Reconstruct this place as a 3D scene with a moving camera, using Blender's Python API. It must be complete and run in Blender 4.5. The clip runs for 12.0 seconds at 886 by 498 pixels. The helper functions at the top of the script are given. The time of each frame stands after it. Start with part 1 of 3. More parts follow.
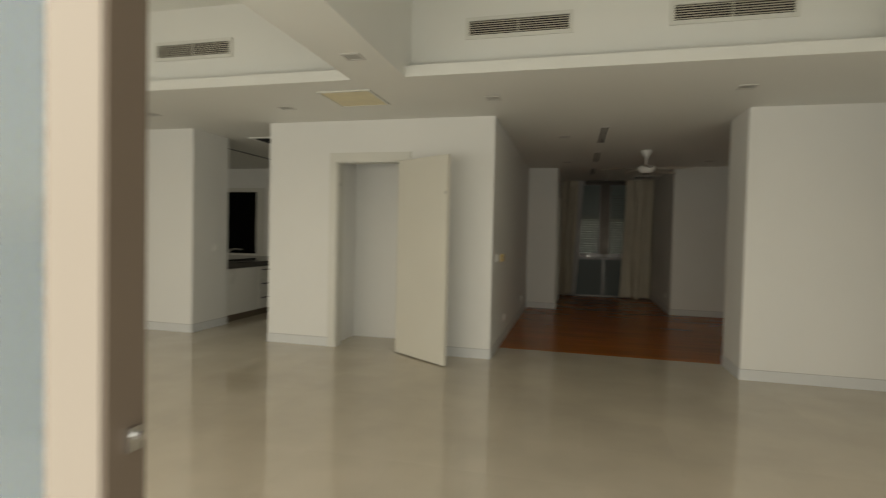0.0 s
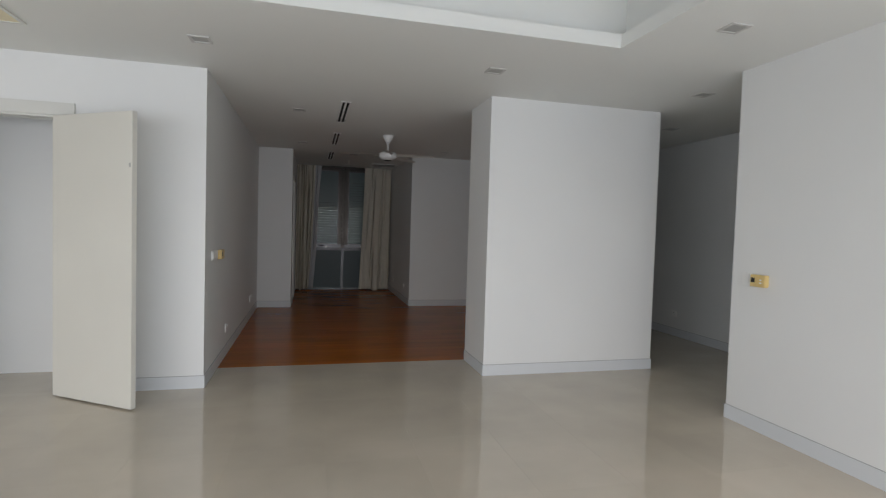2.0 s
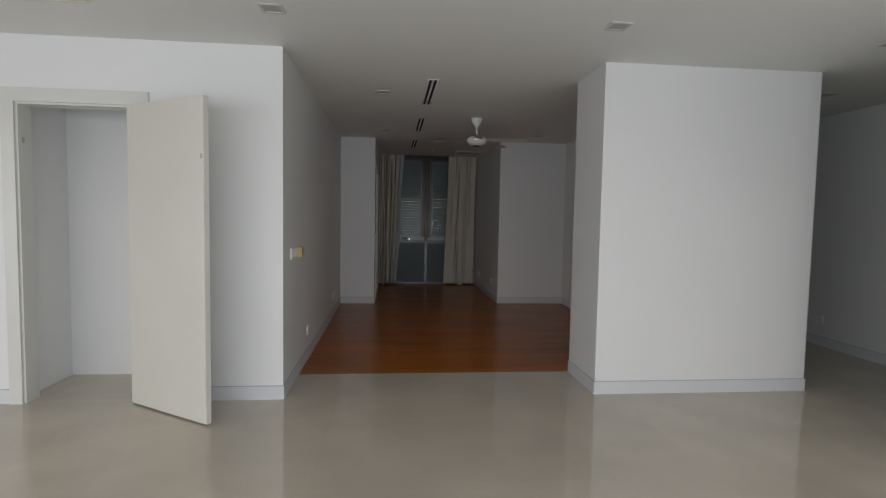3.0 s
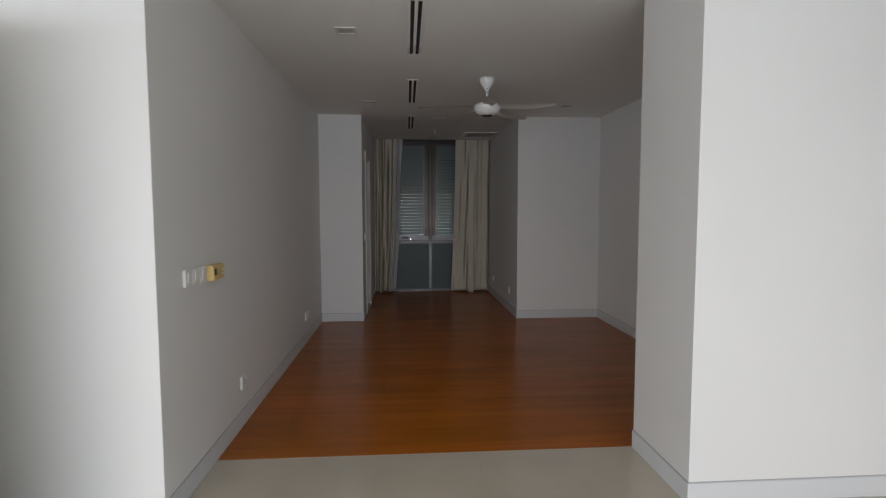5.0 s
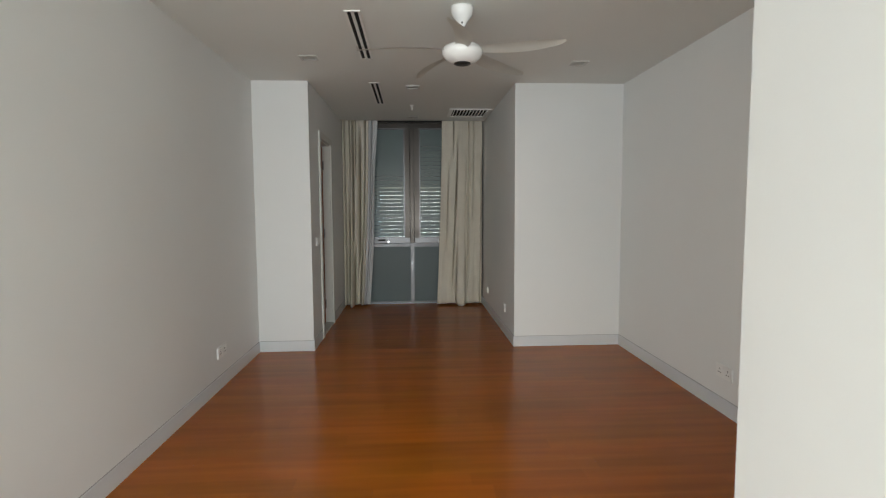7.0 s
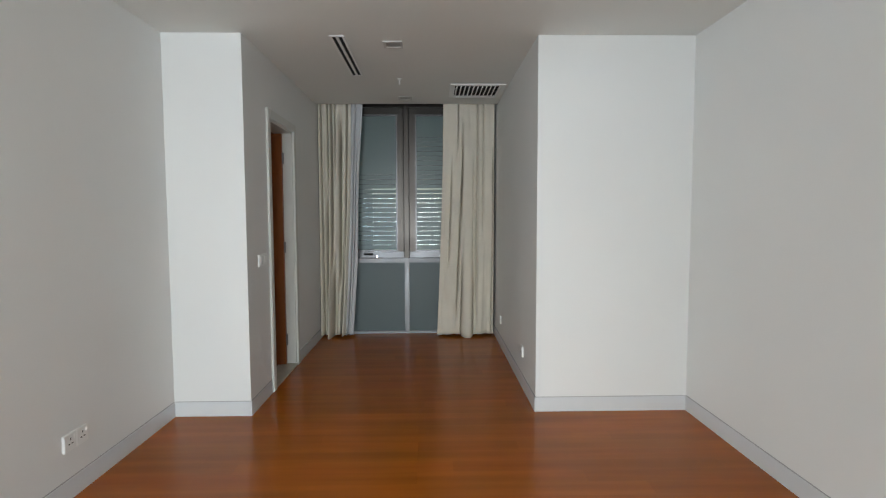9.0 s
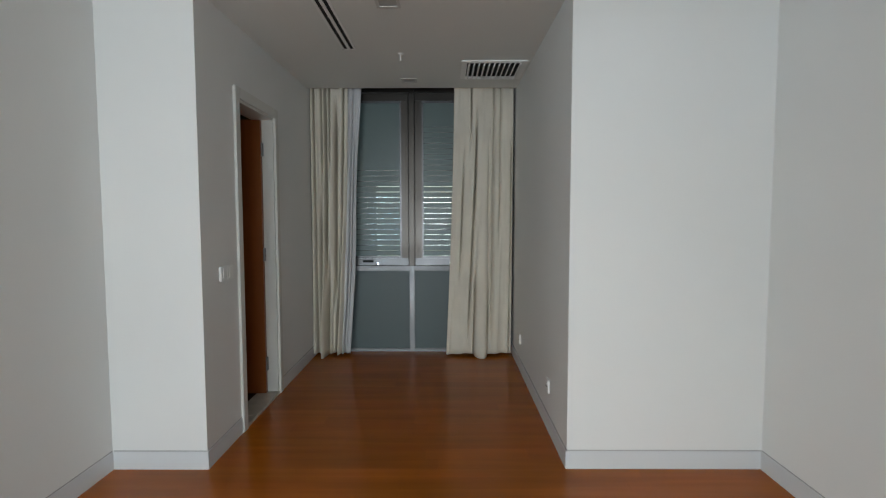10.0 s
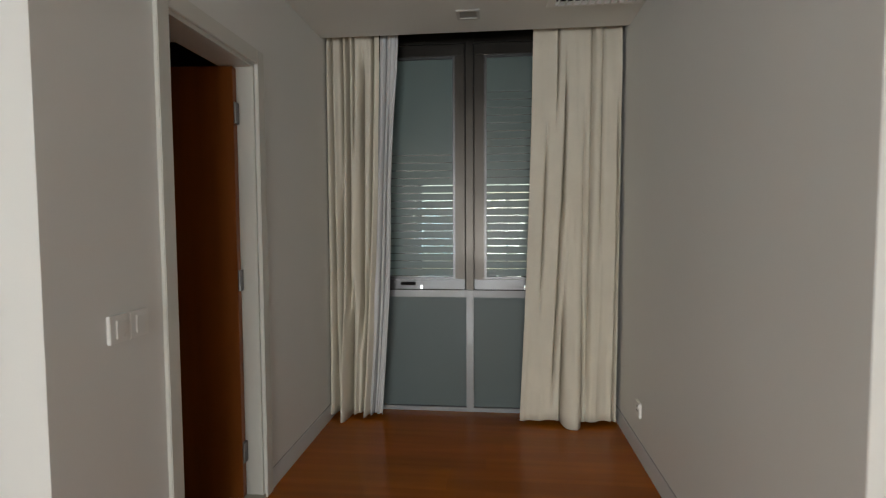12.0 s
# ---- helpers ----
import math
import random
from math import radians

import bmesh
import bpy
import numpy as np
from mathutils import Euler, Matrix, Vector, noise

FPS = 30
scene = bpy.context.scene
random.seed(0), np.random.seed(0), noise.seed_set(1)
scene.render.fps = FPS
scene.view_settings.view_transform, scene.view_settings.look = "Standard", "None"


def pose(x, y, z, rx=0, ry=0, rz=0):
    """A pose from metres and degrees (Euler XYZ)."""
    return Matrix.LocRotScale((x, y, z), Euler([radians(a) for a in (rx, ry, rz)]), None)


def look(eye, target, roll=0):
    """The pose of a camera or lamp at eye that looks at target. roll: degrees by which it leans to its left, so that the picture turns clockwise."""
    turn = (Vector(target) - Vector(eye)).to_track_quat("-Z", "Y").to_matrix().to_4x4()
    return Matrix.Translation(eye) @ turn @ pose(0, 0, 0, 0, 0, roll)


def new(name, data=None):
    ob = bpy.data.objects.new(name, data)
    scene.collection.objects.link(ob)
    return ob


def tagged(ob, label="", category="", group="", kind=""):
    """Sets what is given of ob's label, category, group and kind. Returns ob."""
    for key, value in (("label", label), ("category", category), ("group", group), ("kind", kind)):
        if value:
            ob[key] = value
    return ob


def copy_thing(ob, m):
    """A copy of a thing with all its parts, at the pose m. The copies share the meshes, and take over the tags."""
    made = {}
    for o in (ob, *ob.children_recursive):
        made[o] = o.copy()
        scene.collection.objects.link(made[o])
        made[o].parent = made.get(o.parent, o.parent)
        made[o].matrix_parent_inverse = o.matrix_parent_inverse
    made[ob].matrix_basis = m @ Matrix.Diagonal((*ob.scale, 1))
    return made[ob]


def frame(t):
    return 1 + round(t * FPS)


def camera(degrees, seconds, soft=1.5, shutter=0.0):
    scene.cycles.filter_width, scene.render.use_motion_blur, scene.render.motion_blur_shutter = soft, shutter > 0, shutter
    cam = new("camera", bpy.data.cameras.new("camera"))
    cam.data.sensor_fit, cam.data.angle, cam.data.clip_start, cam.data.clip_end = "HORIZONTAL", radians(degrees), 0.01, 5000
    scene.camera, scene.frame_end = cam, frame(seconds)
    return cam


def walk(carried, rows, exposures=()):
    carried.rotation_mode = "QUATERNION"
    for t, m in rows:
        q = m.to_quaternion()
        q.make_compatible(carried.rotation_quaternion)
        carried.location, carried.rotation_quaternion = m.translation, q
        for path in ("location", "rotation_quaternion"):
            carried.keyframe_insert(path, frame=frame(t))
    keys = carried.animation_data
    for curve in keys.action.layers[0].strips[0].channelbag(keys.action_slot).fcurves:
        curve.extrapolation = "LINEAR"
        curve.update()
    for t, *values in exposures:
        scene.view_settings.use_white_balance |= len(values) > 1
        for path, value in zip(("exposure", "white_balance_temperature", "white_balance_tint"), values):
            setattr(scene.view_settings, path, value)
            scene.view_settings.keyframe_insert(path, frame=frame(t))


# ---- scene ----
cam = camera(80.9, 12.0, soft=1.2, shutter=0.35)
PATH = [
    (0, (-0.012, -0.002, 1.329), (-0.501, 1.936, 1.273), 1.3),
    (0.1, (-0.032, 0.045, 1.327), (-0.412, 2.008, 1.280), 1.5),
    (0.3, (-0.066, 0.128, 1.328), (-0.302, 2.114, 1.286), 1.6),
    (0.5, (-0.057, 0.204, 1.345), (-0.111, 2.203, 1.309), 1.5),
    (0.7, (-0.046, 0.274, 1.323), (0.053, 2.272, 1.31), 1.3),
    (1, (-0.049, 0.383, 1.343), (0.273, 2.357, 1.314), 0.9),
    (1.5, (-0.029, 0.67, 1.361), (0.482, 2.602, 1.3), 0.9),
    (2, (-0.027, 0.931, 1.368), (0.467, 2.867, 1.29), 1.7),
    (2.5, (-0.065, 1.235, 1.398), (0.246, 3.208, 1.283), 2.2),
    (2.7, (-0.064, 1.363, 1.391), (0.18, 3.345, 1.272), 1.9),
    (4.5, (0.112, 2.818, 1.416), (0.24, 4.809, 1.275), -0.2),
    (5, (0.224, 3.196, 1.403), (0.363, 5.186, 1.257), -0.1),
    (5.5, (0.335, 3.6, 1.428), (0.485, 5.588, 1.272), -0.2),
    (6, (0.479, 3.953, 1.447), (0.615, 5.941, 1.284), -0.2),
    (6.5, (0.547, 4.342, 1.402), (0.66, 6.332, 1.245), -0.1),
    (7, (0.653, 4.739, 1.391), (0.766, 6.729, 1.235), -0.3),
    (9, (0.926, 6.262, 1.391), (0.97, 8.257, 1.259), -0.2),
    (9.5, (0.947, 6.641, 1.411), (0.969, 8.636, 1.277), -0.2),
    (10, (0.993, 7.04, 1.405), (0.978, 9.035, 1.273), -0.1),
    (10.5, (0.963, 7.449, 1.391), (0.847, 9.442, 1.263), 0.4),
    (11, (0.934, 7.805, 1.4), (0.775, 9.796, 1.291), -0.1),
    (11.5, (0.889, 8.226, 1.398), (0.729, 10.217, 1.292), -0.4),
    (12, (0.826, 8.613, 1.386), (0.622, 10.6, 1.276), -0.3),
]
EXPOSURES = [
    (0.0, -1.42, 8900, 10), (0.5, -0.75, 7700, 12), (1.0, -0.96, 7300, 12), (1.5, -0.89, 6900, 12), (2.0, -0.86, 6700, 16),
    (2.5, -0.96, 6750, 17), (4.5, -0.67, 6650, 15), (5.0, -0.43, 6750, 17), (5.5, -0.28, 6650, 15), (6.0, 0.09, 6900, 10.5),
    (6.5, 0.62, 7100, 10), (7.0, 0.92, 6900, 10), (9.0, 1.43, 6500, 9), (9.5, 1.28, 6400, 9), (10.0, 1.18, 6400, 8),
    (10.5, 1.18, 6400, 9), (11.0, 0.96, 6450, 12), (11.5, 0.99, 6600, 11), (12.0, 1.33, 7200, 11.5),
]
walk(cam, [(t, look(eye, target, roll)) for t, eye, target, roll in PATH], EXPOSURES)

# ---- light and exposure ----
world = bpy.data.worlds.new("overcast_sky")
scene.world = world
world.use_nodes = True
wn = world.node_tree
sky = wn.nodes.new("ShaderNodeTexSky")
sky.sky_type, sky.sun_disc = "NISHITA", False
sky.sun_elevation, sky.sun_rotation = radians(38), radians(200)
sky.air_density, sky.dust_density = 1.0, 3.0
wn.links.new(sky.outputs[0], wn.nodes["Background"].inputs[0])
wn.nodes["Background"].inputs[1].default_value = 0.12

sun = new("sun", bpy.data.lights.new("sun", "SUN"))
sun.data.energy, sun.data.angle, sun.data.color = 0.6, radians(20), (1.0, 0.95, 0.88)
sun.matrix_world = look((0, 0, 8), (-3, -7, 0))


def opening_lamp(name, place, target, w, h, power, colour):
    lamp = new(name, bpy.data.lights.new(name, "AREA"))
    lamp.data.shape, lamp.data.size, lamp.data.size_y = "RECTANGLE", w, h
    lamp.data.energy, lamp.data.color = power, colour
    lamp.matrix_world = look(place, target)
    return lamp


opening_lamp("balcony_daylight", (1.05, -0.15, 1.12), (1.05, 5, -0.7), 3.7, 2.0, 155, (0.83, 0.92, 1.0))
opening_lamp("window_daylight", (-4.3, -0.15, 1.12), (-4.3, 5, -0.7), 7.0, 2.0, 270, (0.83, 0.92, 1.0))

# ---- materials ----


def material(name, colour, rough=0.5, metal=0.0, vary=0.06, scale=3.0, bump=0.05, fine=220.0, per_object=0.0, spec=0.5):
    """A surface with soft stains at one scale and grain at another, in metres of the world."""
    m = bpy.data.materials.new(name)
    m.use_nodes = True
    nt = m.node_tree
    n, l = nt.nodes, nt.links
    p = n["Principled BSDF"]
    p.inputs["Roughness"].default_value = rough
    p.inputs["Metallic"].default_value = metal
    p.inputs["Specular IOR Level"].default_value = spec
    geo = n.new("ShaderNodeNewGeometry")
    big = n.new("ShaderNodeTexNoise")
    big.inputs["Scale"].default_value, big.inputs["Detail"].default_value = scale, 6
    l.new(geo.outputs["Position"], big.inputs["Vector"])
    grain = n.new("ShaderNodeTexNoise")
    grain.inputs["Scale"].default_value, grain.inputs["Detail"].default_value = fine, 3
    l.new(geo.outputs["Position"], grain.inputs["Vector"])
    hsv = n.new("ShaderNodeHueSaturation")
    hsv.inputs["Color"].default_value = (*colour, 1)
    span = n.new("ShaderNodeMapRange")
    span.inputs["From Min"].default_value, span.inputs["From Max"].default_value = 0.3, 0.7
    span.inputs["To Min"].default_value, span.inputs["To Max"].default_value = 1 - vary, 1 + vary
    l.new(big.outputs["Fac"], span.inputs["Value"])
    value = span.outputs["Result"]
    if per_object:
        info = n.new("ShaderNodeObjectInfo")
        each = n.new("ShaderNodeMapRange")
        each.inputs["To Min"].default_value, each.inputs["To Max"].default_value = 1 - per_object, 1 + per_object
        l.new(info.outputs["Random"], each.inputs["Value"])
        mul = n.new("ShaderNodeMath")
        mul.operation = "MULTIPLY"
        l.new(value, mul.inputs[0])
        l.new(each.outputs["Result"], mul.inputs[1])
        value = mul.outputs[0]
    l.new(value, hsv.inputs["Value"])
    l.new(hsv.outputs["Color"], p.inputs["Base Color"])
    rr = n.new("ShaderNodeMapRange")
    rr.inputs["From Min"].default_value, rr.inputs["From Max"].default_value = 0.3, 0.7
    rr.inputs["To Min"].default_value, rr.inputs["To Max"].default_value = max(rough * 0.85, 0.02), min(rough * 1.15, 1)
    l.new(big.outputs["Fac"], rr.inputs["Value"])
    l.new(rr.outputs["Result"], p.inputs["Roughness"])
    if bump:
        b = n.new("ShaderNodeBump")
        b.inputs["Strength"].default_value, b.inputs["Distance"].default_value = bump, 0.002
        l.new(grain.outputs["Fac"], b.inputs["Height"])
        l.new(b.outputs["Normal"], p.inputs["Normal"])
    return m


def glass_material(name, tint, rough=0.0, clear=0.9, ior=1.5):
    """Thin glazing: mostly see-through, with a mirror gloss by angle."""
    m = bpy.data.materials.new(name)
    m.use_nodes = True
    n, l = m.node_tree.nodes, m.node_tree.links
    n.remove(n["Principled BSDF"])
    see, gloss, mix, fres = n.new("ShaderNodeBsdfTransparent"), n.new("ShaderNodeBsdfGlossy"), n.new("ShaderNodeMixShader"), n.new("ShaderNodeFresnel")
    see.inputs["Color"].default_value = (*[clear * c for c in tint], 1)
    gloss.inputs["Roughness"].default_value = rough
    gloss.inputs["Color"].default_value = (*tint, 1)
    fres.inputs["IOR"].default_value = ior
    l.new(fres.outputs[0], mix.inputs[0])
    l.new(see.outputs[0], mix.inputs[1])
    l.new(gloss.outputs[0], mix.inputs[2])
    l.new(mix.outputs[0], n["Material Output"].inputs[0])
    return m


def frosted_material(name, colour, through_light=0.45, spec=0.45, rough=0.30):
    """Etched film: scatters the light that falls on either side, with a satin gloss."""
    m = bpy.data.materials.new(name)
    m.use_nodes = True
    n, l = m.node_tree.nodes, m.node_tree.links
    p = n["Principled BSDF"]
    p.inputs["Base Color"].default_value = (*colour, 1)
    p.inputs["Roughness"].default_value = rough
    p.inputs["Specular IOR Level"].default_value = spec
    tr, mix, tex = n.new("ShaderNodeBsdfTranslucent"), n.new("ShaderNodeMixShader"), n.new("ShaderNodeTexNoise")
    tex.inputs["Scale"].default_value = 2.0
    tr.inputs["Color"].default_value = (0.45, 0.62, 0.64, 1)
    mix.inputs[0].default_value = through_light
    bumpn = n.new("ShaderNodeBump")
    bumpn.inputs["Strength"].default_value, bumpn.inputs["Distance"].default_value = 0.05, 0.002
    l.new(tex.outputs["Fac"], bumpn.inputs["Height"])
    l.new(bumpn.outputs["Normal"], p.inputs["Normal"])
    l.new(p.outputs[0], mix.inputs[1])
    l.new(tr.outputs[0], mix.inputs[2])
    l.new(mix.outputs[0], n["Material Output"].inputs[0])
    return m


def wood_material(name, dark, light, rough, axis, per_object=0.0, size=1.0, spec=0.32, blotch=0.0):
    """Timber with grain drawn out along one axis."""
    m = bpy.data.materials.new(name)
    m.use_nodes = True
    n, l = m.node_tree.nodes, m.node_tree.links
    p = n["Principled BSDF"]
    geo, mp = n.new("ShaderNodeNewGeometry"), n.new("ShaderNodeMapping")
    stretch = [26.0 * size] * 3
    stretch[axis] = 1.6 * size
    mp.inputs["Scale"].default_value = stretch
    l.new(geo.outputs["Position"], mp.inputs["Vector"])
    tex = n.new("ShaderNodeTexNoise")
    tex.inputs["Scale"].default_value, tex.inputs["Detail"].default_value, tex.inputs["Distortion"].default_value = 1.0, 8, 0.2
    l.new(mp.outputs[0], tex.inputs["Vector"])
    ramp = n.new("ShaderNodeValToRGB")
    ramp.color_ramp.elements[0].color, ramp.color_ramp.elements[1].color = (*dark, 1), (*light, 1)
    ramp.color_ramp.elements[0].position, ramp.color_ramp.elements[1].position = 0.3, 0.72
    l.new(tex.outputs["Fac"], ramp.inputs[0])
    hsv, info, each = n.new("ShaderNodeHueSaturation"), n.new("ShaderNodeObjectInfo"), n.new("ShaderNodeMapRange")
    each.inputs["To Min"].default_value, each.inputs["To Max"].default_value = 1 - per_object, 1 + per_object
    l.new(info.outputs["Random"], each.inputs["Value"])
    l.new(each.outputs["Result"], hsv.inputs["Value"])
    l.new(ramp.outputs[0], hsv.inputs["Color"])
    l.new(hsv.outputs[0], p.inputs["Base Color"])
    wear = n.new("ShaderNodeTexNoise")
    wear.inputs["Scale"].default_value, wear.inputs["Detail"].default_value = 2.2, 5
    l.new(geo.outputs["Position"], wear.inputs["Vector"])
    rr = n.new("ShaderNodeMapRange")
    rr.inputs["To Min"].default_value, rr.inputs["To Max"].default_value = rough * 0.9, rough * 1.1
    l.new(wear.outputs["Fac"], rr.inputs["Value"])
    l.new(rr.outputs["Result"], p.inputs["Roughness"])
    p.inputs["Specular IOR Level"].default_value = spec
    if blotch:
        patch, hue, tone = n.new("ShaderNodeTexNoise"), n.new("ShaderNodeMapRange"), n.new("ShaderNodeMapRange")
        squash = n.new("ShaderNodeMapping")
        squash.inputs["Scale"].default_value = [1.1 if k == axis else 3.4 for k in range(3)]
        l.new(geo.outputs["Position"], squash.inputs["Vector"])
        l.new(squash.outputs[0], patch.inputs["Vector"])
        patch.inputs["Scale"].default_value, patch.inputs["Detail"].default_value = 1.0, 4
        for node, lo, hi in ((hue, 0.5 - 0.0025 * blotch, 0.5 + 0.0025 * blotch), (tone, 1 + 0.08 * blotch, 1 - 0.10 * blotch)):
            node.inputs["From Min"].default_value, node.inputs["From Max"].default_value = 0.35, 0.65
            node.inputs["To Min"].default_value, node.inputs["To Max"].default_value = lo, hi
            l.new(patch.outputs["Fac"], node.inputs["Value"])
        blend = n.new("ShaderNodeHueSaturation")
        l.new(hue.outputs["Result"], blend.inputs["Hue"])
        l.new(tone.outputs["Result"], blend.inputs["Value"])
        l.new(hsv.outputs[0], blend.inputs["Color"])
        l.new(blend.outputs[0], p.inputs["Base Color"])
    return m


PAINT = material("wall_paint", (0.775, 0.78, 0.765), 0.55, vary=0.02, scale=0.9, bump=0.08, fine=160)
CEIL = material("ceiling_paint", (0.755, 0.76, 0.73), 0.7, vary=0.02, scale=0.8, bump=0.06, fine=140)
SKIRT = material("skirting_paint", (0.66, 0.68, 0.69), 0.4, vary=0.03, scale=2)
GAP = material("shadow_gap", (0.42, 0.42, 0.42), 0.8)
TRIM = material("trim_paint", (0.66, 0.66, 0.62), 0.35, vary=0.02)
LEAF = material("door_paint", (0.69, 0.675, 0.61), 0.38, vary=0.02, scale=1.5)
TILE = material("polished_tile", (0.54, 0.48, 0.39), 0.055, vary=0.085, scale=1.4, bump=0.006, fine=60, per_object=0.02, spec=0.85)
GROUT = material("grout", (0.53, 0.475, 0.385), 0.25)
PLANK = wood_material("parquet", (0.335, 0.090, 0.007), (0.435, 0.123, 0.0098), 0.24, 0, per_object=0.08, size=0.55, spec=0.19, blotch=1.2)
UNDER = material("subfloor", (0.05, 0.015, 0.005), 0.8)
DOORWOOD = wood_material("door_veneer", (0.20, 0.054, 0.009), (0.26, 0.074, 0.013), 0.35, 2, size=0.6)
PASSDOOR = wood_material("honey_veneer", (0.55, 0.26, 0.03), (0.72, 0.38, 0.05), 0.35, 2)
ALU = material("anodised_aluminium", (0.24, 0.24, 0.245), 0.48, metal=0.9, vary=0.05, scale=6)
WINALU = material("window_metal", (0.047, 0.042, 0.038), 0.33, metal=1.0, vary=0.03, scale=5, bump=0)
BEADALU = material("bright_aluminium", (0.09, 0.09, 0.093), 0.34, metal=1.0, vary=0.03, scale=5, bump=0)
SILVER = material("silver_aluminium", (0.25, 0.255, 0.265), 0.48, metal=0.5, vary=0.03, scale=5, bump=0)
CREAMALU = material("taupe_aluminium", (0.23, 0.198, 0.17), 0.35, vary=0.03)
# Dark brown for the stile's side face, its shade put into the colour.
EDGESHADE = material("edge_shade_brown", (0.085, 0.062, 0.045), 0.6)
STEEL = material("steel", (0.6, 0.6, 0.6), 0.2, metal=1.0)
WHITEPL = material("white_plastic", (0.82, 0.82, 0.80), 0.3, vary=0.01)
YELLOWPL = material("yellowed_plastic", (0.71, 0.53, 0.22), 0.35, vary=0.06, scale=20)
RUBBER = material("black_rubber", (0.008, 0.008, 0.008), 0.85, spec=0.15)
BLACK = material("black_plastic", (0.015, 0.015, 0.015), 0.4)
FANWHITE = material("fan_enamel", (0.82, 0.82, 0.80), 0.22, vary=0.01)
BLADE = material("fan_blade", (0.68, 0.66, 0.61), 0.45, vary=0.02, scale=6)
DLTRIM = material("downlight_trim", (0.56, 0.55, 0.53), 0.5)
LENS = material("grey_diffuser", (0.40, 0.40, 0.38), 0.5)
# Near-black: the shaded depth of ducts and slots is put into the colour.
VENTSHADE = material("vent_shade_black", (0.012, 0.012, 0.012), 0.9)
VENTSLAT = material("vent_slat", (0.50, 0.47, 0.40), 0.45)
HATCH = material("hatch_board", (0.77, 0.69, 0.48), 0.6, vary=0.07, scale=5)
CLOTH = material("curtain_cloth", (0.655, 0.61, 0.52), 0.85, vary=0.05, scale=4, bump=0.35, fine=420, spec=0.15)
LINING = material("curtain_lining", (0.56, 0.56, 0.57), 0.8, vary=0.03, scale=4, bump=0.3, fine=420, spec=0.15)
FROST = frosted_material("frosted_film", (0.19, 0.245, 0.24), 0.4)
FROSTLOW = frosted_material("frosted_panel", (0.125, 0.158, 0.165), 0.10, 0.3, 0.42)
GLASS = glass_material("clear_glass", (0.95, 1.0, 0.99))
COATED = glass_material("coated_glass", (0.8, 0.93, 1.0), ior=2.3)
DARKGLASS = glass_material("dark_glass", (0.2, 0.2, 0.2), clear=0.5)
STONE = material("dark_granite", (0.06, 0.055, 0.05), 0.15, vary=0.3, scale=60)
LAMINATE = material("white_laminate", (0.74, 0.74, 0.71), 0.3, vary=0.015)
# Brown plinth, darkened so the colour also holds the shadow under the fronts.
PLINTH = material("shaded_brown_plinth", (0.13, 0.10, 0.07), 0.5)
SILL = material("pale_marble", (0.58, 0.54, 0.46), 0.25, vary=0.08, scale=8)
# Dark wall colour that holds the darkness of unlit rooms.
UNLIT = material("unlit_room_wall", (0.10, 0.085, 0.07), 0.35, vary=0.15, scale=6)
CONCRETE = material("outdoor_plaster", (0.20, 0.21, 0.21), 0.85, vary=0.12, scale=2, bump=0.3, fine=80)
LAND = material("far_ground", (0.10, 0.11, 0.07), 0.9, vary=0.3, scale=0.05)

# ---- builders ----
H = 2.6


def box(bm, x0, x1, y0, y1, z0, z1, m=None):
    vs = [bm.verts.new((x, y, z)) for x in (x0, x1) for y in (y0, y1) for z in (z0, z1)]
    for f in ((0, 1, 3, 2), (4, 6, 7, 5), (0, 4, 5, 1), (2, 3, 7, 6), (0, 2, 6, 4), (1, 5, 7, 3)):
        bm.faces.new([vs[i] for i in f])
    if m is not None:
        bmesh.ops.transform(bm, matrix=m, verts=vs)
    return vs


def cyl(bm, r0, r1, z0, z1, seg=24, m=None, caps=True):
    out = bmesh.ops.create_cone(bm, cap_ends=caps, segments=seg, radius1=r0, radius2=r1, depth=z1 - z0, matrix=Matrix.Translation((0, 0, (z0 + z1) / 2)))["verts"]
    if m is not None:
        bmesh.ops.transform(bm, matrix=m, verts=out)
    return out


def lathe(bm, profile, seg=32):
    rings = []
    for r, z in profile:
        rings.append([bm.verts.new((r * math.cos(2 * math.pi * i / seg), r * math.sin(2 * math.pi * i / seg), z)) for i in range(seg)])
    for a, b in zip(rings, rings[1:]):
        for i in range(seg):
            bm.faces.new((a[i], a[(i + 1) % seg], b[(i + 1) % seg], b[i]))
    bm.faces.new(rings[0][::-1])
    bm.faces.new(rings[-1])


def mesh_of(name, bm, mat, bevel=0.0, smooth=False):
    if bevel:
        bmesh.ops.bevel(bm, geom=[e for e in bm.edges], offset=bevel, segments=2, affect="EDGES", clamp_overlap=True)
    bmesh.ops.recalc_face_normals(bm, faces=bm.faces)
    me = bpy.data.meshes.new(name)
    bm.to_mesh(me)
    bm.free()
    me.materials.append(mat)
    if smooth:
        for f in me.polygons:
            f.use_smooth = True
    return me


def part(name, bm, mat, parent=None, label="", bevel=0.0, smooth=False):
    ob = new(name, mesh_of(name, bm, mat, bevel, smooth))
    if parent is not None:
        ob.parent = parent
    if label:
        ob["label"] = label
    return ob


def boxes(name, rows, mat, parent=None, label="", bevel=0.0):
    bm = bmesh.new()
    for r in rows:
        box(bm, *r)
    return part(name, bm, mat, parent, label, bevel)


def base(name, m, label, category, group="", kind=""):
    ob = new(name)
    ob.matrix_world = m
    ob.empty_display_size = 0.05
    return tagged(ob, label, category, group, kind)


def structure(name, rows, mat, label, category):
    return tagged(boxes(name, rows, mat), label, category, kind="structure")


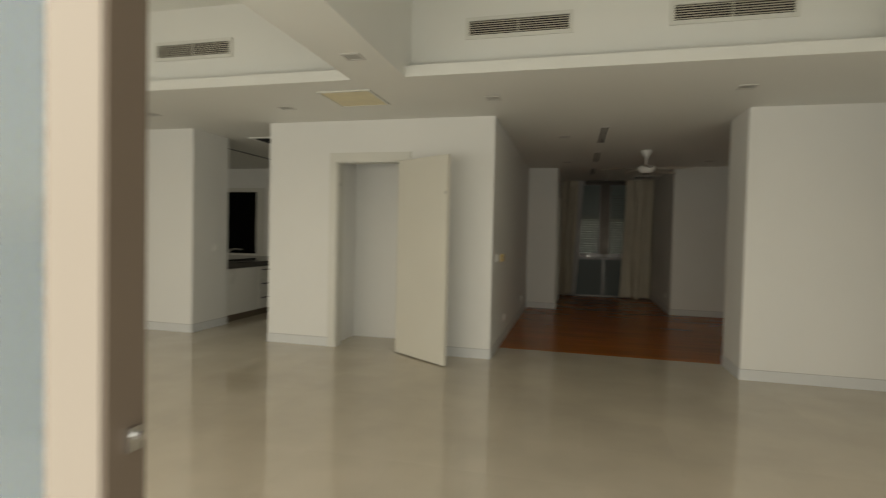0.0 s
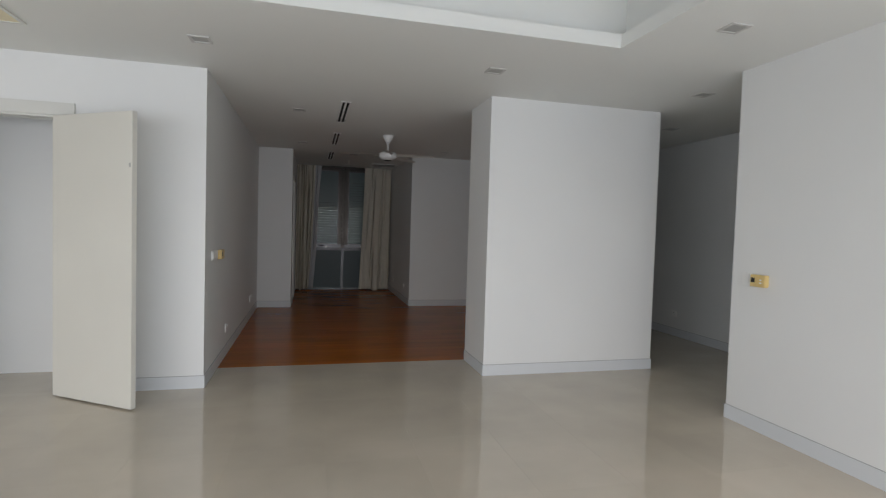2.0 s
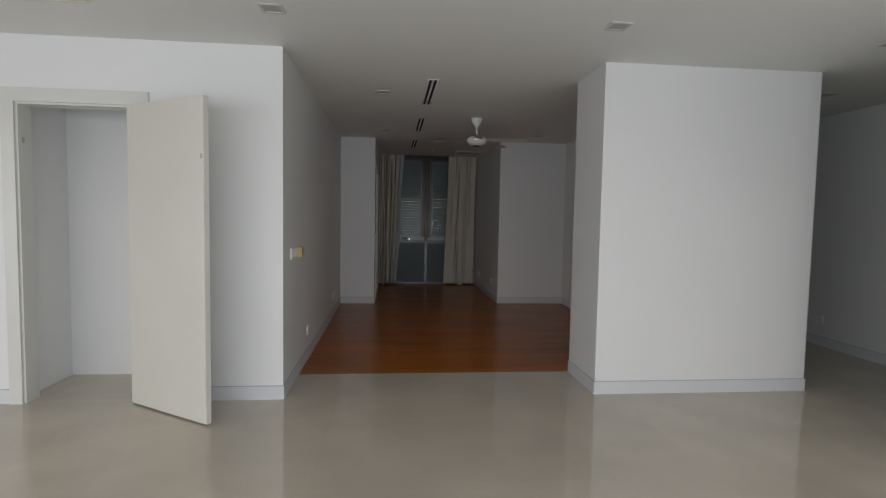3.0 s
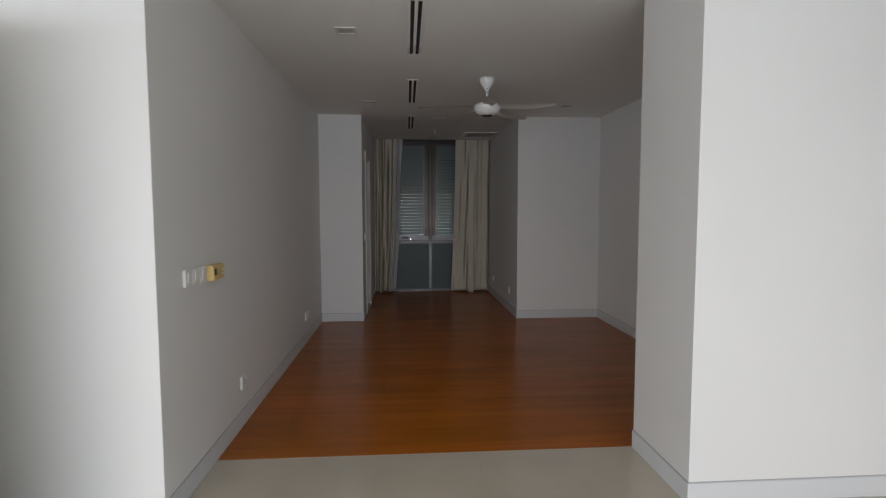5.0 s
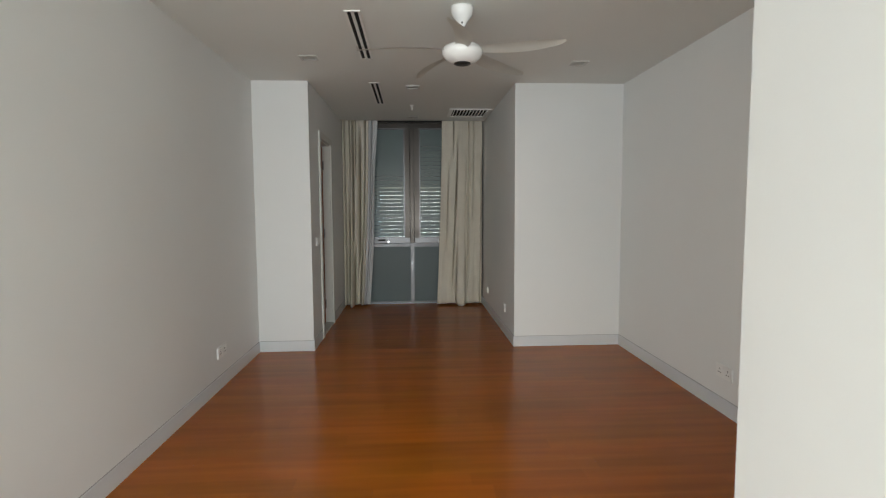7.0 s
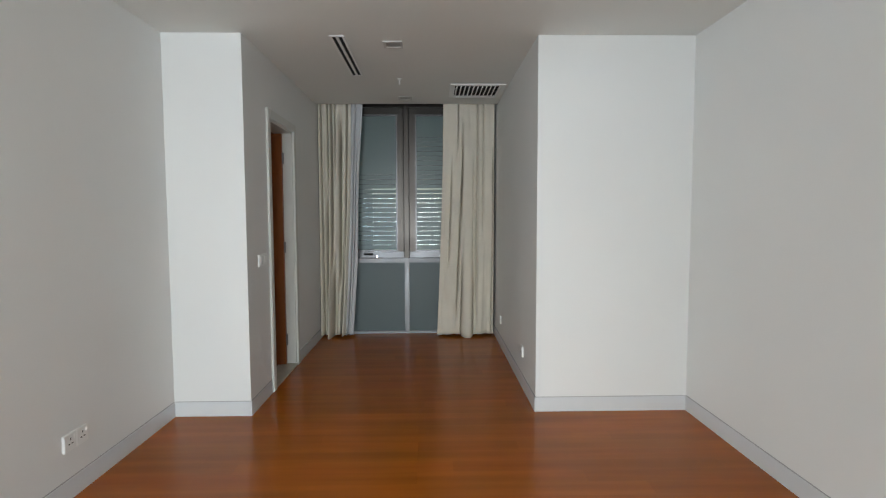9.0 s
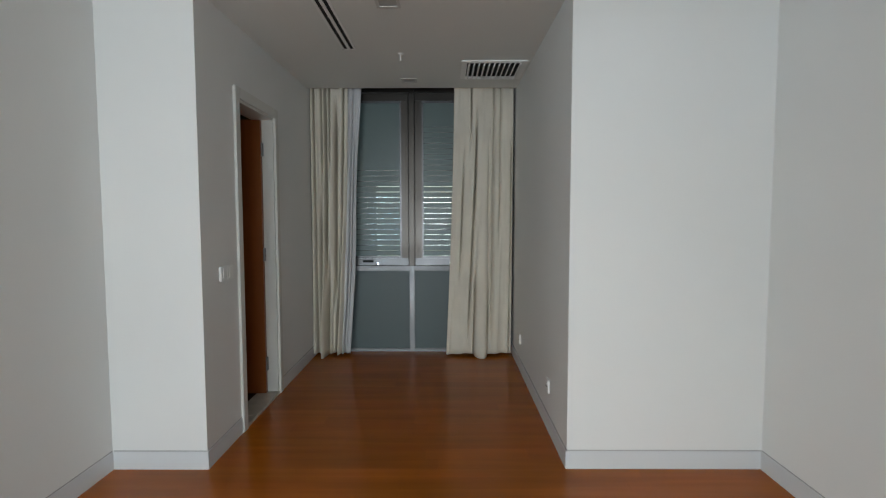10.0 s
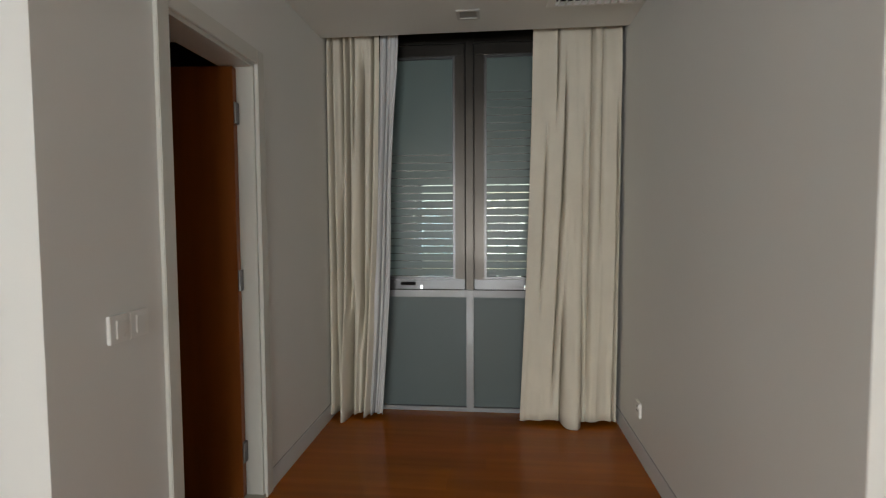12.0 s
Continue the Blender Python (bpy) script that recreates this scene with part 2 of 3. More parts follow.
# ---- walls ----
structure("wall_closet_front", [(-3.55, -2.675, 5.51, 5.63, 0, H), (-1.86, -0.86, 5.51, 5.63, 0, H), (-2.675, -1.86, 5.51, 5.63, 2.14, H)], PAINT, "white painted wall with a tall closet doorway", "wall")
structure("wall_dining_west", [(-1.0, -0.86, 5.63, 9.825, 0, H)], PAINT, "long white painted wall beside the timber floor", "wall")
structure("wall_closet_back", [(-3.43, -1.0, 6.19, 6.29, 0, H)], PAINT, "white painted back wall of the closet", "wall")
structure("wall_closet_west", [(-2.84, -2.74, 5.63, 6.19, 0, H)], PAINT, "white painted closet side wall", "wall")
structure("wall_closet_east", [(-1.78, -1.68, 5.63, 6.19, 0, H)], PAINT, "white painted closet side wall", "wall")
structure("wall_kitchen_east", [(-3.55, -3.43, 5.63, 9.5, 0, H)], PAINT, "white painted kitchen side wall", "wall")
structure("wall_stub", [(-1.0, -0.333, 9.825, 9.98, 0, H)], PAINT, "short white painted return wall at the alcove", "wall")
structure("wall_alcove_west", [(-0.48, -0.333, 9.98, 10.37, 0, H), (-0.48, -0.333, 11.05, 12.5, 0, 2.8), (-0.48, -0.333, 10.37, 11.05, 2.14, H)], PAINT, "white painted alcove wall with a doorway", "wall")
structure("wall_pillar", [(1.563, 3.36, 5.51, 6.117, 0, H)], PAINT, "broad white painted pier beside the opening", "wall")
structure("wall_dining_east", [(2.73, 3.36, 6.117, 12.5, 0, 2.8)], PAINT, "white painted side wall of the dining room", "wall")
structure("wall_alcove_east", [(1.655, 2.73, 9.842, 12.5, 0, 2.8)], PAINT, "white painted block beside the curtained alcove", "wall")
structure("wall_living_east", [(3.06, 3.18, 0.36, 4.18, 0, H), (3.18, 4.82, 4.06, 4.18, 0, H)], PAINT, "plain white painted living room side wall", "wall")
structure("wall_hall", [(4.82, 4.94, 4.06, 9.0, 0, H), (3.36, 4.94, 9.0, 9.1, 0, H)], PAINT, "white painted walls of the dim side hall", "wall")
structure("wall_kitchen_pillar", [(-5.61, -4.73, 5.636, 6.33, 0, H)], PAINT, "white painted pier at the kitchen entrance", "wall")
structure("wall_kitchen_north", [(-7.68, -7.55, 9.5, 9.6, 0, H), (-6.40, -3.43, 9.5, 9.6, 0, H), (-7.55, -6.40, 9.5, 9.6, 0, 0.84), (-7.55, -6.40, 9.5, 9.6, 2.12, H)], PAINT, "white painted kitchen wall round a dark window", "wall")
structure("wall_passage_north", [(-10.1, -8.50, 7.5, 7.6, 0, H), (-7.76, -7.60, 7.5, 7.6, 0, H), (-8.50, -7.76, 7.5, 7.6, 2.15, H), (-8.9, -8.8, 7.6, 9.0, 0, H), (-7.68, -7.60, 7.6, 9.5, 0, H), (-8.8, -7.68, 9.0, 9.1, 0, H)], PAINT, "white painted passage wall with a doorway", "wall")
structure("wall_living_west", [(-10.2, -10.1, 0.36, 7.6, 0, H)], PAINT, "white painted far side wall of the living room", "wall")
structure("wall_living_south", [(-10.2, -9.0, 0.24, 0.36, 0, H), (2.9, 3.18, 0.24, 0.36, 0, H), (-9.0, 2.9, 0.24, 0.36, 2.42, H)], PAINT, "white painted wall round the balcony glazing", "wall")
# Bathroom enclosure; its walls are coloured dark in place of missing light.
structure("wall_bathroom", [(-2.3, -2.2, 9.98, 12.0, 0, H), (-2.3, -0.48, 12.0, 12.1, 0, H), (-2.3, -1.0, 9.88, 9.98, 0, H)], UNLIT, "bathroom walls with the unlit room's darkness in their colour", "wall")

# ---- ceiling with two recessed trays ----
T0, T1 = H, H + 0.04
structure("ceiling", [
    (-10.2, -5.0, 0.24, 4.06, T0, T1), (-1.855, -1.385, 0.24, 4.06, T0, T1), (1.945, 3.18, 0.24, 4.06, T0, T1),
    (-5.0, -1.855, 0.24, 0.9, T0, T1), (-1.385, 1.945, 0.24, 0.9, T0, T1),
    (-10.2, 4.94, 4.06, 9.1, T0, T1), (-2.3, 3.36, 9.1, 12.04, T0, T1), (-8.9, -3.43, 9.1, 9.6, T0, T1), (-8.0, -5.0, 9.6, 10.4, T0, T1),
    (-5.0, -1.855, 4.04, 4.06, T0, 2.69), (-1.385, 1.945, 4.04, 4.06, T0, 2.69), (1.947, 1.965, 0.9, 4.04, T1, 2.69),
    (-5.0, -1.855, 4.20, 4.30, T1, 3.4), (-1.385, 2.08, 4.20, 4.30, T1, 3.4),
    (-5.1, -5.0, 0.8, 4.30, T1, 3.4), (-1.855, -1.385, 0.8, 4.30, T1, 3.4), (2.08, 2.18, 0.8, 4.30, T1, 3.4),
    (-5.0, -1.855, 0.8, 0.9, T1, 3.4), (-1.385, 2.08, 0.8, 0.9, T1, 3.4),
    (-5.1, 2.18, 0.8, 4.30, 3.4, 3.45),
    (-0.333, 1.655, 12.0, 12.04, T1, 2.78), (-0.333, 1.655, 12.0, 12.5, 2.78, 2.82),
], CEIL, "white painted ceiling with recessed coves", "ceiling")

# ---- skirting: painted board under a dark shadow line ----


def skirting(runs):
    """Each run: axis, fixed coordinate, the side it faces, from, to."""
    board, gap = bmesh.new(), bmesh.new()
    for axis, c, side, a, b in runs:
        for bm, d, z0, z1 in ((board, 0.008, 0.0, 0.100), (gap, 0.003, 0.100, 0.105)):
            lo, hi = sorted((c, c + side * d))
            box(bm, *((lo, hi, a, b) if axis == "x" else (a, b, lo, hi)), z0, z1)
    ob = tagged(part("baseboard", board, SKIRT), "pale grey painted skirting along the walls", "baseboard", kind="structure")
    part("shadow_gap", gap, GAP, ob, "dark shadow line")


skirting([("y", 5.51, -1, -3.55, -2.76), ("y", 5.51, -1, -1.785, -0.852), ("x", -0.86, 1, 5.51, 9.817), ("y", 9.825, -1, -0.852, -0.325),
          ("x", -0.333, 1, 9.825, 10.30), ("x", -0.333, 1, 11.116, 12.3), ("x", 1.563, -1, 5.502, 6.117), ("y", 5.51, -1, 1.563, 3.368), ("x", 3.36, 1, 5.51, 9.0),
          ("x", 1.655, -1, 9.834, 12.3), ("y", 9.842, -1, 1.655, 2.722), ("x", 2.73, -1, 6.117, 9.842), ("x", 3.06, -1, 0.36, 4.188), ("y", 4.18, 1, 3.06, 4.82),
          ("x", 4.82, -1, 4.18, 9.0), ("y", 5.636, -1, -5.61, -4.722), ("x", -4.73, 1, 5.636, 6.33), ("x", -5.61, -1, 5.636, 6.33),
          ("y", 7.5, -1, -7.68, -7.60), ("x", -3.55, -1, 5.51, 9.5)])

# ---- closet doorway and its open leaf ----
door = base("door_1", pose(0, 0, 0), "white painted closet doorway with a plain casing", "door frame", kind="structure")
boxes("casing", [(-2.76, -2.675, 5.490, 5.51, 0, 2.235)], TRIM, door)
boxes("casing", [(-1.86, -1.785, 5.490, 5.51, 0, 2.235)], TRIM, door)
boxes("casing_head", [(-2.675, -1.86, 5.490, 5.51, 2.14, 2.235)], TRIM, door)
boxes("jamb_lining", [(-2.675, -2.66, 5.51, 5.65, 0, 2.14), (-1.875, -1.86, 5.51, 5.65, 0, 2.14), (-2.66, -1.875, 5.51, 5.65, 2.125, 2.14)], TRIM, door)

boxes("strike_plate", [(-2.66, -2.657, 5.545, 5.57, 1.86, 1.90)], LENS, door, "small grey strike plate")

leaf = base("closet_door", pose(-1.905, 5.475, 0, 0, 0, -33.6), "cream painted flush closet door standing wide open", "door")
bm = bmesh.new()
box(bm, 0.0, 0.803, -0.02, 0.02, 0.012, 2.128)
part("door_leaf", bm, LEAF, leaf, bevel=0.002)
for z in (0.25, 1.1, 1.9):
    bm = bmesh.new()
    cyl(bm, 0.007, 0.007, z - 0.045, z + 0.045, 10, Matrix.Translation((-0.004, 0.022, 0)))
    part("hinge", bm, STEEL, leaf)
bm = bmesh.new()
box(bm, 0.775, 0.79, -0.023, -0.02, 1.735, 1.765)
part("catch_plate", bm, LENS, leaf, "small catch plate")

# ---- bathroom doorway in the alcove ----
door = base("door_2", pose(0, 0, 0), "white painted bathroom doorway with a moulded casing", "door frame", kind="structure")
boxes("casing", [(-0.333, -0.315, 10.302, 10.37, 0, 2.21)], TRIM, door, bevel=0.003)
boxes("casing", [(-0.333, -0.315, 11.05, 11.118, 0, 2.21)], TRIM, door, bevel=0.003)
boxes("casing_head", [(-0.333, -0.315, 10.37, 11.05, 2.14, 2.21)], TRIM, door, bevel=0.003)
boxes("jamb_lining", [(-0.49, -0.333, 10.37, 10.385, 0.02, 2.125), (-0.49, -0.333, 11.035, 11.05, 0.02, 2.125), (-0.49, -0.333, 10.37, 11.05, 2.125, 2.14)], TRIM, door)
boxes("threshold", [(-0.49, -0.325, 10.37, 11.05, 0.0, 0.018)], SILL, door, "pale marble threshold")
leaf = base("bathroom_door", pose(-0.415, 11.03, 0, 0, 0, 184), "orange-brown veneered bathroom door swung inwards", "door")
bm = bmesh.new()
box(bm, 0.0, 0.65, -0.0, 0.04, 0.022, 2.118)
part("door_leaf", bm, DOORWOOD, leaf, bevel=0.002)
for z in (0.25, 1.1, 1.9):
    bm = bmesh.new()
    box(bm, -0.012, 0.0, 0.002, 0.03, z - 0.05, z + 0.05)
    cyl(bm, 0.007, 0.007, z - 0.05, z + 0.05, 10, Matrix.Translation((-0.008, 0.036, 0)))
    part("hinge", bm, ALU, leaf, "dull steel butt hinge")

# ---- passage door beyond the kitchen ----
door = base("door_3", pose(0, 0, 0), "pale grey casing round the passage doorway", "door frame", kind="structure")
boxes("casing", [(-8.57, -8.50, 7.48, 7.5, 0, 2.22)], SKIRT, door)
boxes("casing", [(-7.76, -7.68, 7.48, 7.5, 0, 2.22)], SKIRT, door)
boxes("casing_head", [(-8.50, -7.76, 7.48, 7.5, 2.15, 2.22)], SKIRT, door)
leaf = base("passage_door", pose(-7.80, 7.62, 0, 0, 0, 168), "honey-coloured veneered door standing ajar", "door")
bm = bmesh.new()
box(bm, 0, 0.72, -0.02, 0.02, 0.012, 2.14)
part("door_leaf", bm, PASSDOOR, leaf, bevel=0.002)
bm = bmesh.new()
cyl(bm, 0.009, 0.009, 0.0, 0.05, 10, pose(0.66, 0.02, 1.0, -90))
box(bm, 0.55, 0.67, 0.05, 0.065, 0.99, 1.01)
part("door_handle", bm, STEEL, leaf, "steel lever handle")

# ---- balcony glazing behind the start of the walk ----
door = base("balcony_glazing", pose(0, 0, 0), "taupe aluminium frame of the balcony sliding doors", "window frame", kind="structure")
boxes("head_rail", [(-9.0, 2.9, 0.25, 0.375, 2.36, 2.42)], CREAMALU, door)
boxes("sill_track", [(-9.0, 2.9, 0.25, 0.375, -0.01, 0.012)], CREAMALU, door)
for x in (-9.0, -6.9, -4.7, -2.55, 1.2, 2.84):
    boxes("post", [(x, x + 0.06, 0.26, 0.315, 0.012, 2.36)], CREAMALU, door, bevel=0.003)


def sliding_leaf(x0, x1, y):
    leaf = base("sliding_door", pose(x0, y, 0), "taupe aluminium sliding glass door pushed open", "sliding door", "balcony sliding doors")
    w = x1 - x0
    boxes("stile", [(0, 0.061, 0, 0.04, 0.014, 2.355)], CREAMALU, leaf, bevel=0.003)
    boxes("stile", [(w - 0.061, w, 0, 0.04, 0.014, 2.355)], CREAMALU, leaf, bevel=0.003)
    # Thin strip added over the stile's side, painted as dark as its shade.
    boxes("shaded_edge", [(w, w + 0.003, 0.001, 0.039, 0.02, 2.35)], EDGESHADE, leaf, "strip added on the closing edge, coloured brown for its shaded side")
    boxes("rail", [(0.061, w - 0.061, 0, 0.04, 0.014, 0.09)], CREAMALU, leaf)
    boxes("rail", [(0.061, w - 0.061, 0, 0.04, 2.28, 2.355)], CREAMALU, leaf)
    pane = boxes("pane", [(0.061, w - 0.061, 0.016, 0.024, 0.09, 2.28)], COATED, leaf)
    pane.visible_shadow = False
    bm = bmesh.new()
    box(bm, w + 0.003, w + 0.008, 0.018, 0.030, 1.145, 1.165)
    cyl(bm, 0.003, 0.003, 0, 0.012, 10, pose(w + 0.004, 0.024, 1.158, 0, 90))
    part("latch", bm, STEEL, leaf, "small steel latch")


sliding_leaf(-1.62, -0.366, 0.324)

# ---- window at the end of the alcove ----
WY = 12.33
win = base("window_1", pose(0, 0, 0), "tall aluminium window with frosted striped glazing", "window", kind="structure")
boxes("bottom_rail", [(-0.333, 1.655, WY - 0.02, WY + 0.06, 0.0, 0.03)], SILVER, win, "silver bottom rail")
boxes("frame", [(-0.333, -0.28, WY - 0.02, WY + 0.06, 0.03, 2.66), (1.60, 1.655, WY - 0.02, WY + 0.06, 0.03, 2.66)], WINALU, win, bevel=0.002)
boxes("head_frame", [(-0.28, 0.612, WY - 0.02, WY + 0.06, 2.62, 2.72), (0.665, 1.60, WY - 0.02, WY + 0.06, 2.62, 2.72)], WINALU, win)
boxes("mullion", [(0.612, 0.665, WY - 0.03, WY + 0.06, 0.887, 2.72)], WINALU, win, bevel=0.003)
boxes("lower_mullion", [(0.612, 0.665, WY - 0.03, WY + 0.06, 0.03, 0.885)], SILVER, win, "silver lower mullion", bevel=0.003)
boxes("transom", [(-0.28, 0.612, WY - 0.025, WY + 0.06, 0.835, 0.885), (0.665, 1.60, WY - 0.025, WY + 0.06, 0.835, 0.885)], SILVER, win, "silver transom", bevel=0.002)
boxes("window_top", [(-0.333, 1.655, WY - 0.02, WY + 0.06, 2.72, 2.78)], WINALU, win)
boxes("lower_pane", [(-0.28, 0.612, WY + 0.01, WY + 0.02, 0.03, 0.835)], FROSTLOW, win, "grey frosted lower pane")
boxes("lower_pane", [(0.665, 1.60, WY + 0.01, WY + 0.02, 0.03, 0.835)], FROSTLOW, win, "grey frosted lower pane")


def strip_mesh(w):
    bm = bmesh.new()
    box(bm, 0, w, 0, 0.002, 0, 0.047)
    return mesh_of("film_strip", bm, FROST)


def sash(x0, x1, handle_x, latch_x, lines_top):
    s = boxes("sash", [(x0, x0 + 0.068, WY - 0.03, WY + 0.03, 0.965, 2.535), (x1 - 0.068, x1, WY - 0.03, WY + 0.03, 0.965, 2.535), (x0, x1, WY - 0.03, WY + 0.03, 2.535, 2.612)], WINALU, win, bevel=0.003)
    a, b = x0 + 0.068, x1 - 0.068
    boxes("bottom_rail", [(x0, x1, WY - 0.03, WY + 0.03, 0.893, 0.964)], BEADALU, s, bevel=0.003)
    boxes("glazing_bead", [(a, b, WY - 0.02, WY - 0.005, 0.965, 0.982), (a, a + 0.017, WY - 0.02, WY - 0.005, 0.982, 2.518), (b - 0.017, b, WY - 0.02, WY - 0.005, 0.982, 2.518), (a, b, WY - 0.02, WY - 0.005, 2.518, 2.535)], BEADALU, s, "bright aluminium glazing bead")
    pane = boxes("pane", [(a, b, WY, WY + 0.006, 0.965, 2.535)], GLASS, s)
    pane.visible_shadow = False
    me = strip_mesh(b - a)
    z = 0.99
    while z < lines_top:
        st = new("film_strip", me)
        st.parent, st.location = s, (a, WY - 0.0045, z)
        z += 0.054
    boxes("film_panel", [(a, b, WY - 0.0045, WY - 0.0025, z, 2.535)], FROST, s)
    bm = bmesh.new()
    box(bm, handle_x, handle_x + 0.11, WY - 0.045, WY - 0.030, 0.922, 0.946)
    part("handle", bm, RUBBER, s, "black window stay", bevel=0.004)
    bm = bmesh.new()
    box(bm, latch_x, latch_x + 0.016, WY - 0.045, WY - 0.03, 0.897, 0.925)
    cyl(bm, 0.005, 0.005, 0, 0.010, 10, pose(latch_x + 0.008, WY - 0.045, 0.918, 90))
    part("latch", bm, STEEL, s, "small steel cam latch")


sash(-0.27, 0.604, 0.14, 0.285, 1.85)
sash(0.673, 1.59, 1.25, 1.02, 2.28)
boxes("gasket", [(-0.27, 0.604, WY - 0.026, WY + 0.02, 0.8855, 0.8925), (0.6045, 0.6115, WY - 0.026, WY + 0.02, 0.8855, 2.612)], RUBBER, win, "black rubber gasket")
boxes("gasket", [(0.673, 1.59, WY - 0.026, WY + 0.02, 0.8855, 0.8925), (0.6655, 0.6725, WY - 0.026, WY + 0.02, 0.8855, 2.612)], RUBBER, win, "black rubber gasket")

# ---- outside the window: a walled ledge with one opening to the sky ----
structure("ledge_wall", [(-1.4, 0.08, 13.8, 13.95, -0.2, 3.2), (1.35, 2.9, 13.8, 13.95, -0.2, 3.2), (0.08, 1.35, 13.8, 13.95, -0.2, 0.85), (0.08, 1.35, 13.8, 13.95, 1.80, 3.2),
                         (-1.5, -1.4, 12.5, 13.95, -0.2, 3.2), (2.9, 3.0, 12.5, 13.95, -0.2, 3.2)], CONCRETE, "grey plastered wall outside the alcove window", "wall")
structure("ledge_slab", [(-1.5, 3.0, 12.4, 13.95, -0.3, -0.2), (-1.5, 3.0, 12.5, 13.95, 3.2, 3.3)], CONCRETE, "grey concrete slab outside the alcove window", "slab")
grille = base("ledge_railing", pose(0, 13.87, 0), "thin grey railing in the ledge opening", "railing")
for x in (0.45, 0.92):
    boxes("bar", [(x, x + 0.03, -0.015, 0.015, 0.85, 1.80)], CONCRETE, grille)
boxes("rail", [(0.08, 1.35, -0.02, 0.02, 1.20, 1.25)], CONCRETE, grille)

# ---- curtains ----


def curtain(name, label, top, bottom, y, creases, seed, mat, tongue=None, wave=0.02, hold=0.0, flare=0.0, pleats=4.5):
    """A hanging cloth between two ends at the top and at the floor. creases: narrow deep pleats (place, drift, width, depth, from, to)."""
    bm = bmesh.new()
    nu, nv = 170, 44
    rows = []
    for j in range(nv + 1):
        v = j / nv
        row = []
        for i in range(nu + 1):
            u = i / nu
            e = v ** 1.6
            x0 = top[0] * (1 - e) + bottom[0] * e
            x1 = top[1] * (1 - e) + bottom[1] * e
            x1 -= hold * math.sin(math.pi * min(1, v * 1.35)) ** 2 * (1 - 0.4 * v)
            w = x1 - x0
            x = x0 + w * u
            yy = y + wave * (0.5 + 0.7 * v) * (math.sin(2 * math.pi * (u * 2.3 + 0.15 * v) + seed) + 0.4 * math.sin(2 * math.pi * (u * 5.1 - 0.5 * v) + 2.1 * seed) + 0.10 * math.sin(2 * math.pi * (u * 9.7 + 0.6 * v)))
            yy += flare * v ** 2.2 * (abs(math.sin(math.pi * (u * pleats + 0.25 * v) + 0.4 * seed)) ** 0.7 - 0.5) * (0.75 + 0.5 * noise.noise((u * 3, seed, 2.2)))
            for c, dr, wd, dp, v0, v1 in creases:
                if v0 - 0.12 < v < v1 + 0.12:
                    g = min(1, max(0, (v - v0 + 0.12) / 0.14)) * min(1, max(0, (v1 + 0.12 - v) / 0.14))
                    q = (u - c - dr * v + 0.006 * math.sin(5 * v + 9 * c)) * w / wd
                    yy += g * dp * math.exp(-q * q)
                    x -= g * 0.35 * wd * math.tanh(q) * math.exp(-0.35 * q * q)
            yy += 0.012 * noise.noise((x * 7, v * 5, seed * 1.7)) + 0.004 * noise.noise((x * 30, v * 14, seed))
            low = 0.012 + 0.022 * (0.5 + 0.5 * noise.noise((u * 6.5, seed * 3.1, 0.3)))
            if tongue:
                b = math.exp(-((u - tongue[0]) / tongue[1]) ** 4)
                low *= 1 - b
                yy -= tongue[2] * b * max(0, v - 0.45) ** 1.3 * 1.6
            row.append(bm.verts.new((x, yy, 2.74 - v * (2.738 - low))))
        rows.append(row)
    for a, b in zip(rows, rows[1:]):
        for i in range(nu):
            bm.faces.new((a[i], a[i + 1], b[i + 1], b[i]))
    ob = part(name, bm, mat, smooth=True)
    sol = ob.modifiers.new("thickness", "SOLIDIFY")
    sol.thickness = 0.003
    return tagged(ob, label, "curtain", "alcove curtains")


curtain("curtain", "cream cloth curtain hanging in deep folds to the floor", (-0.322, 0.045), (-0.325, -0.06), 12.11,
        [(0.08, 0.03, 0.012, 0.08, 0.0, 1.0), (0.27, 0.02, 0.010, 0.09, 0.0, 0.3), (0.38, 0.05, 0.016, 0.15, 0.10, 0.66), (0.50, 0.02, 0.009, 0.08, 0.0, 0.25), (0.66, 0.06, 0.015, 0.15, 0.18, 0.72), (0.88, -0.03, 0.011, 0.11, 0.0, 0.95), (0.24, 0.02, 0.011, 0.09, 0.50, 1.0), (0.56, -0.08, 0.015, 0.14, 0.74, 1.0), (0.82, -0.03, 0.012, 0.12, 0.7, 1.0)],
        4, CLOTH, tongue=(0.42, 0.10, 0.10), wave=0.018, flare=0.10, pleats=3.6)
curtain("curtain", "pale grey lining edge of the gathered curtain", (0.045, 0.17), (-0.075, 0.03), 12.135,
        [(0.35, 0.05, 0.007, 0.04, 0.0, 1.0), (0.7, -0.1, 0.007, 0.04, 0.3, 1.0)], 9, LINING, wave=0.008, hold=0.035, flare=0.06, pleats=2.4)
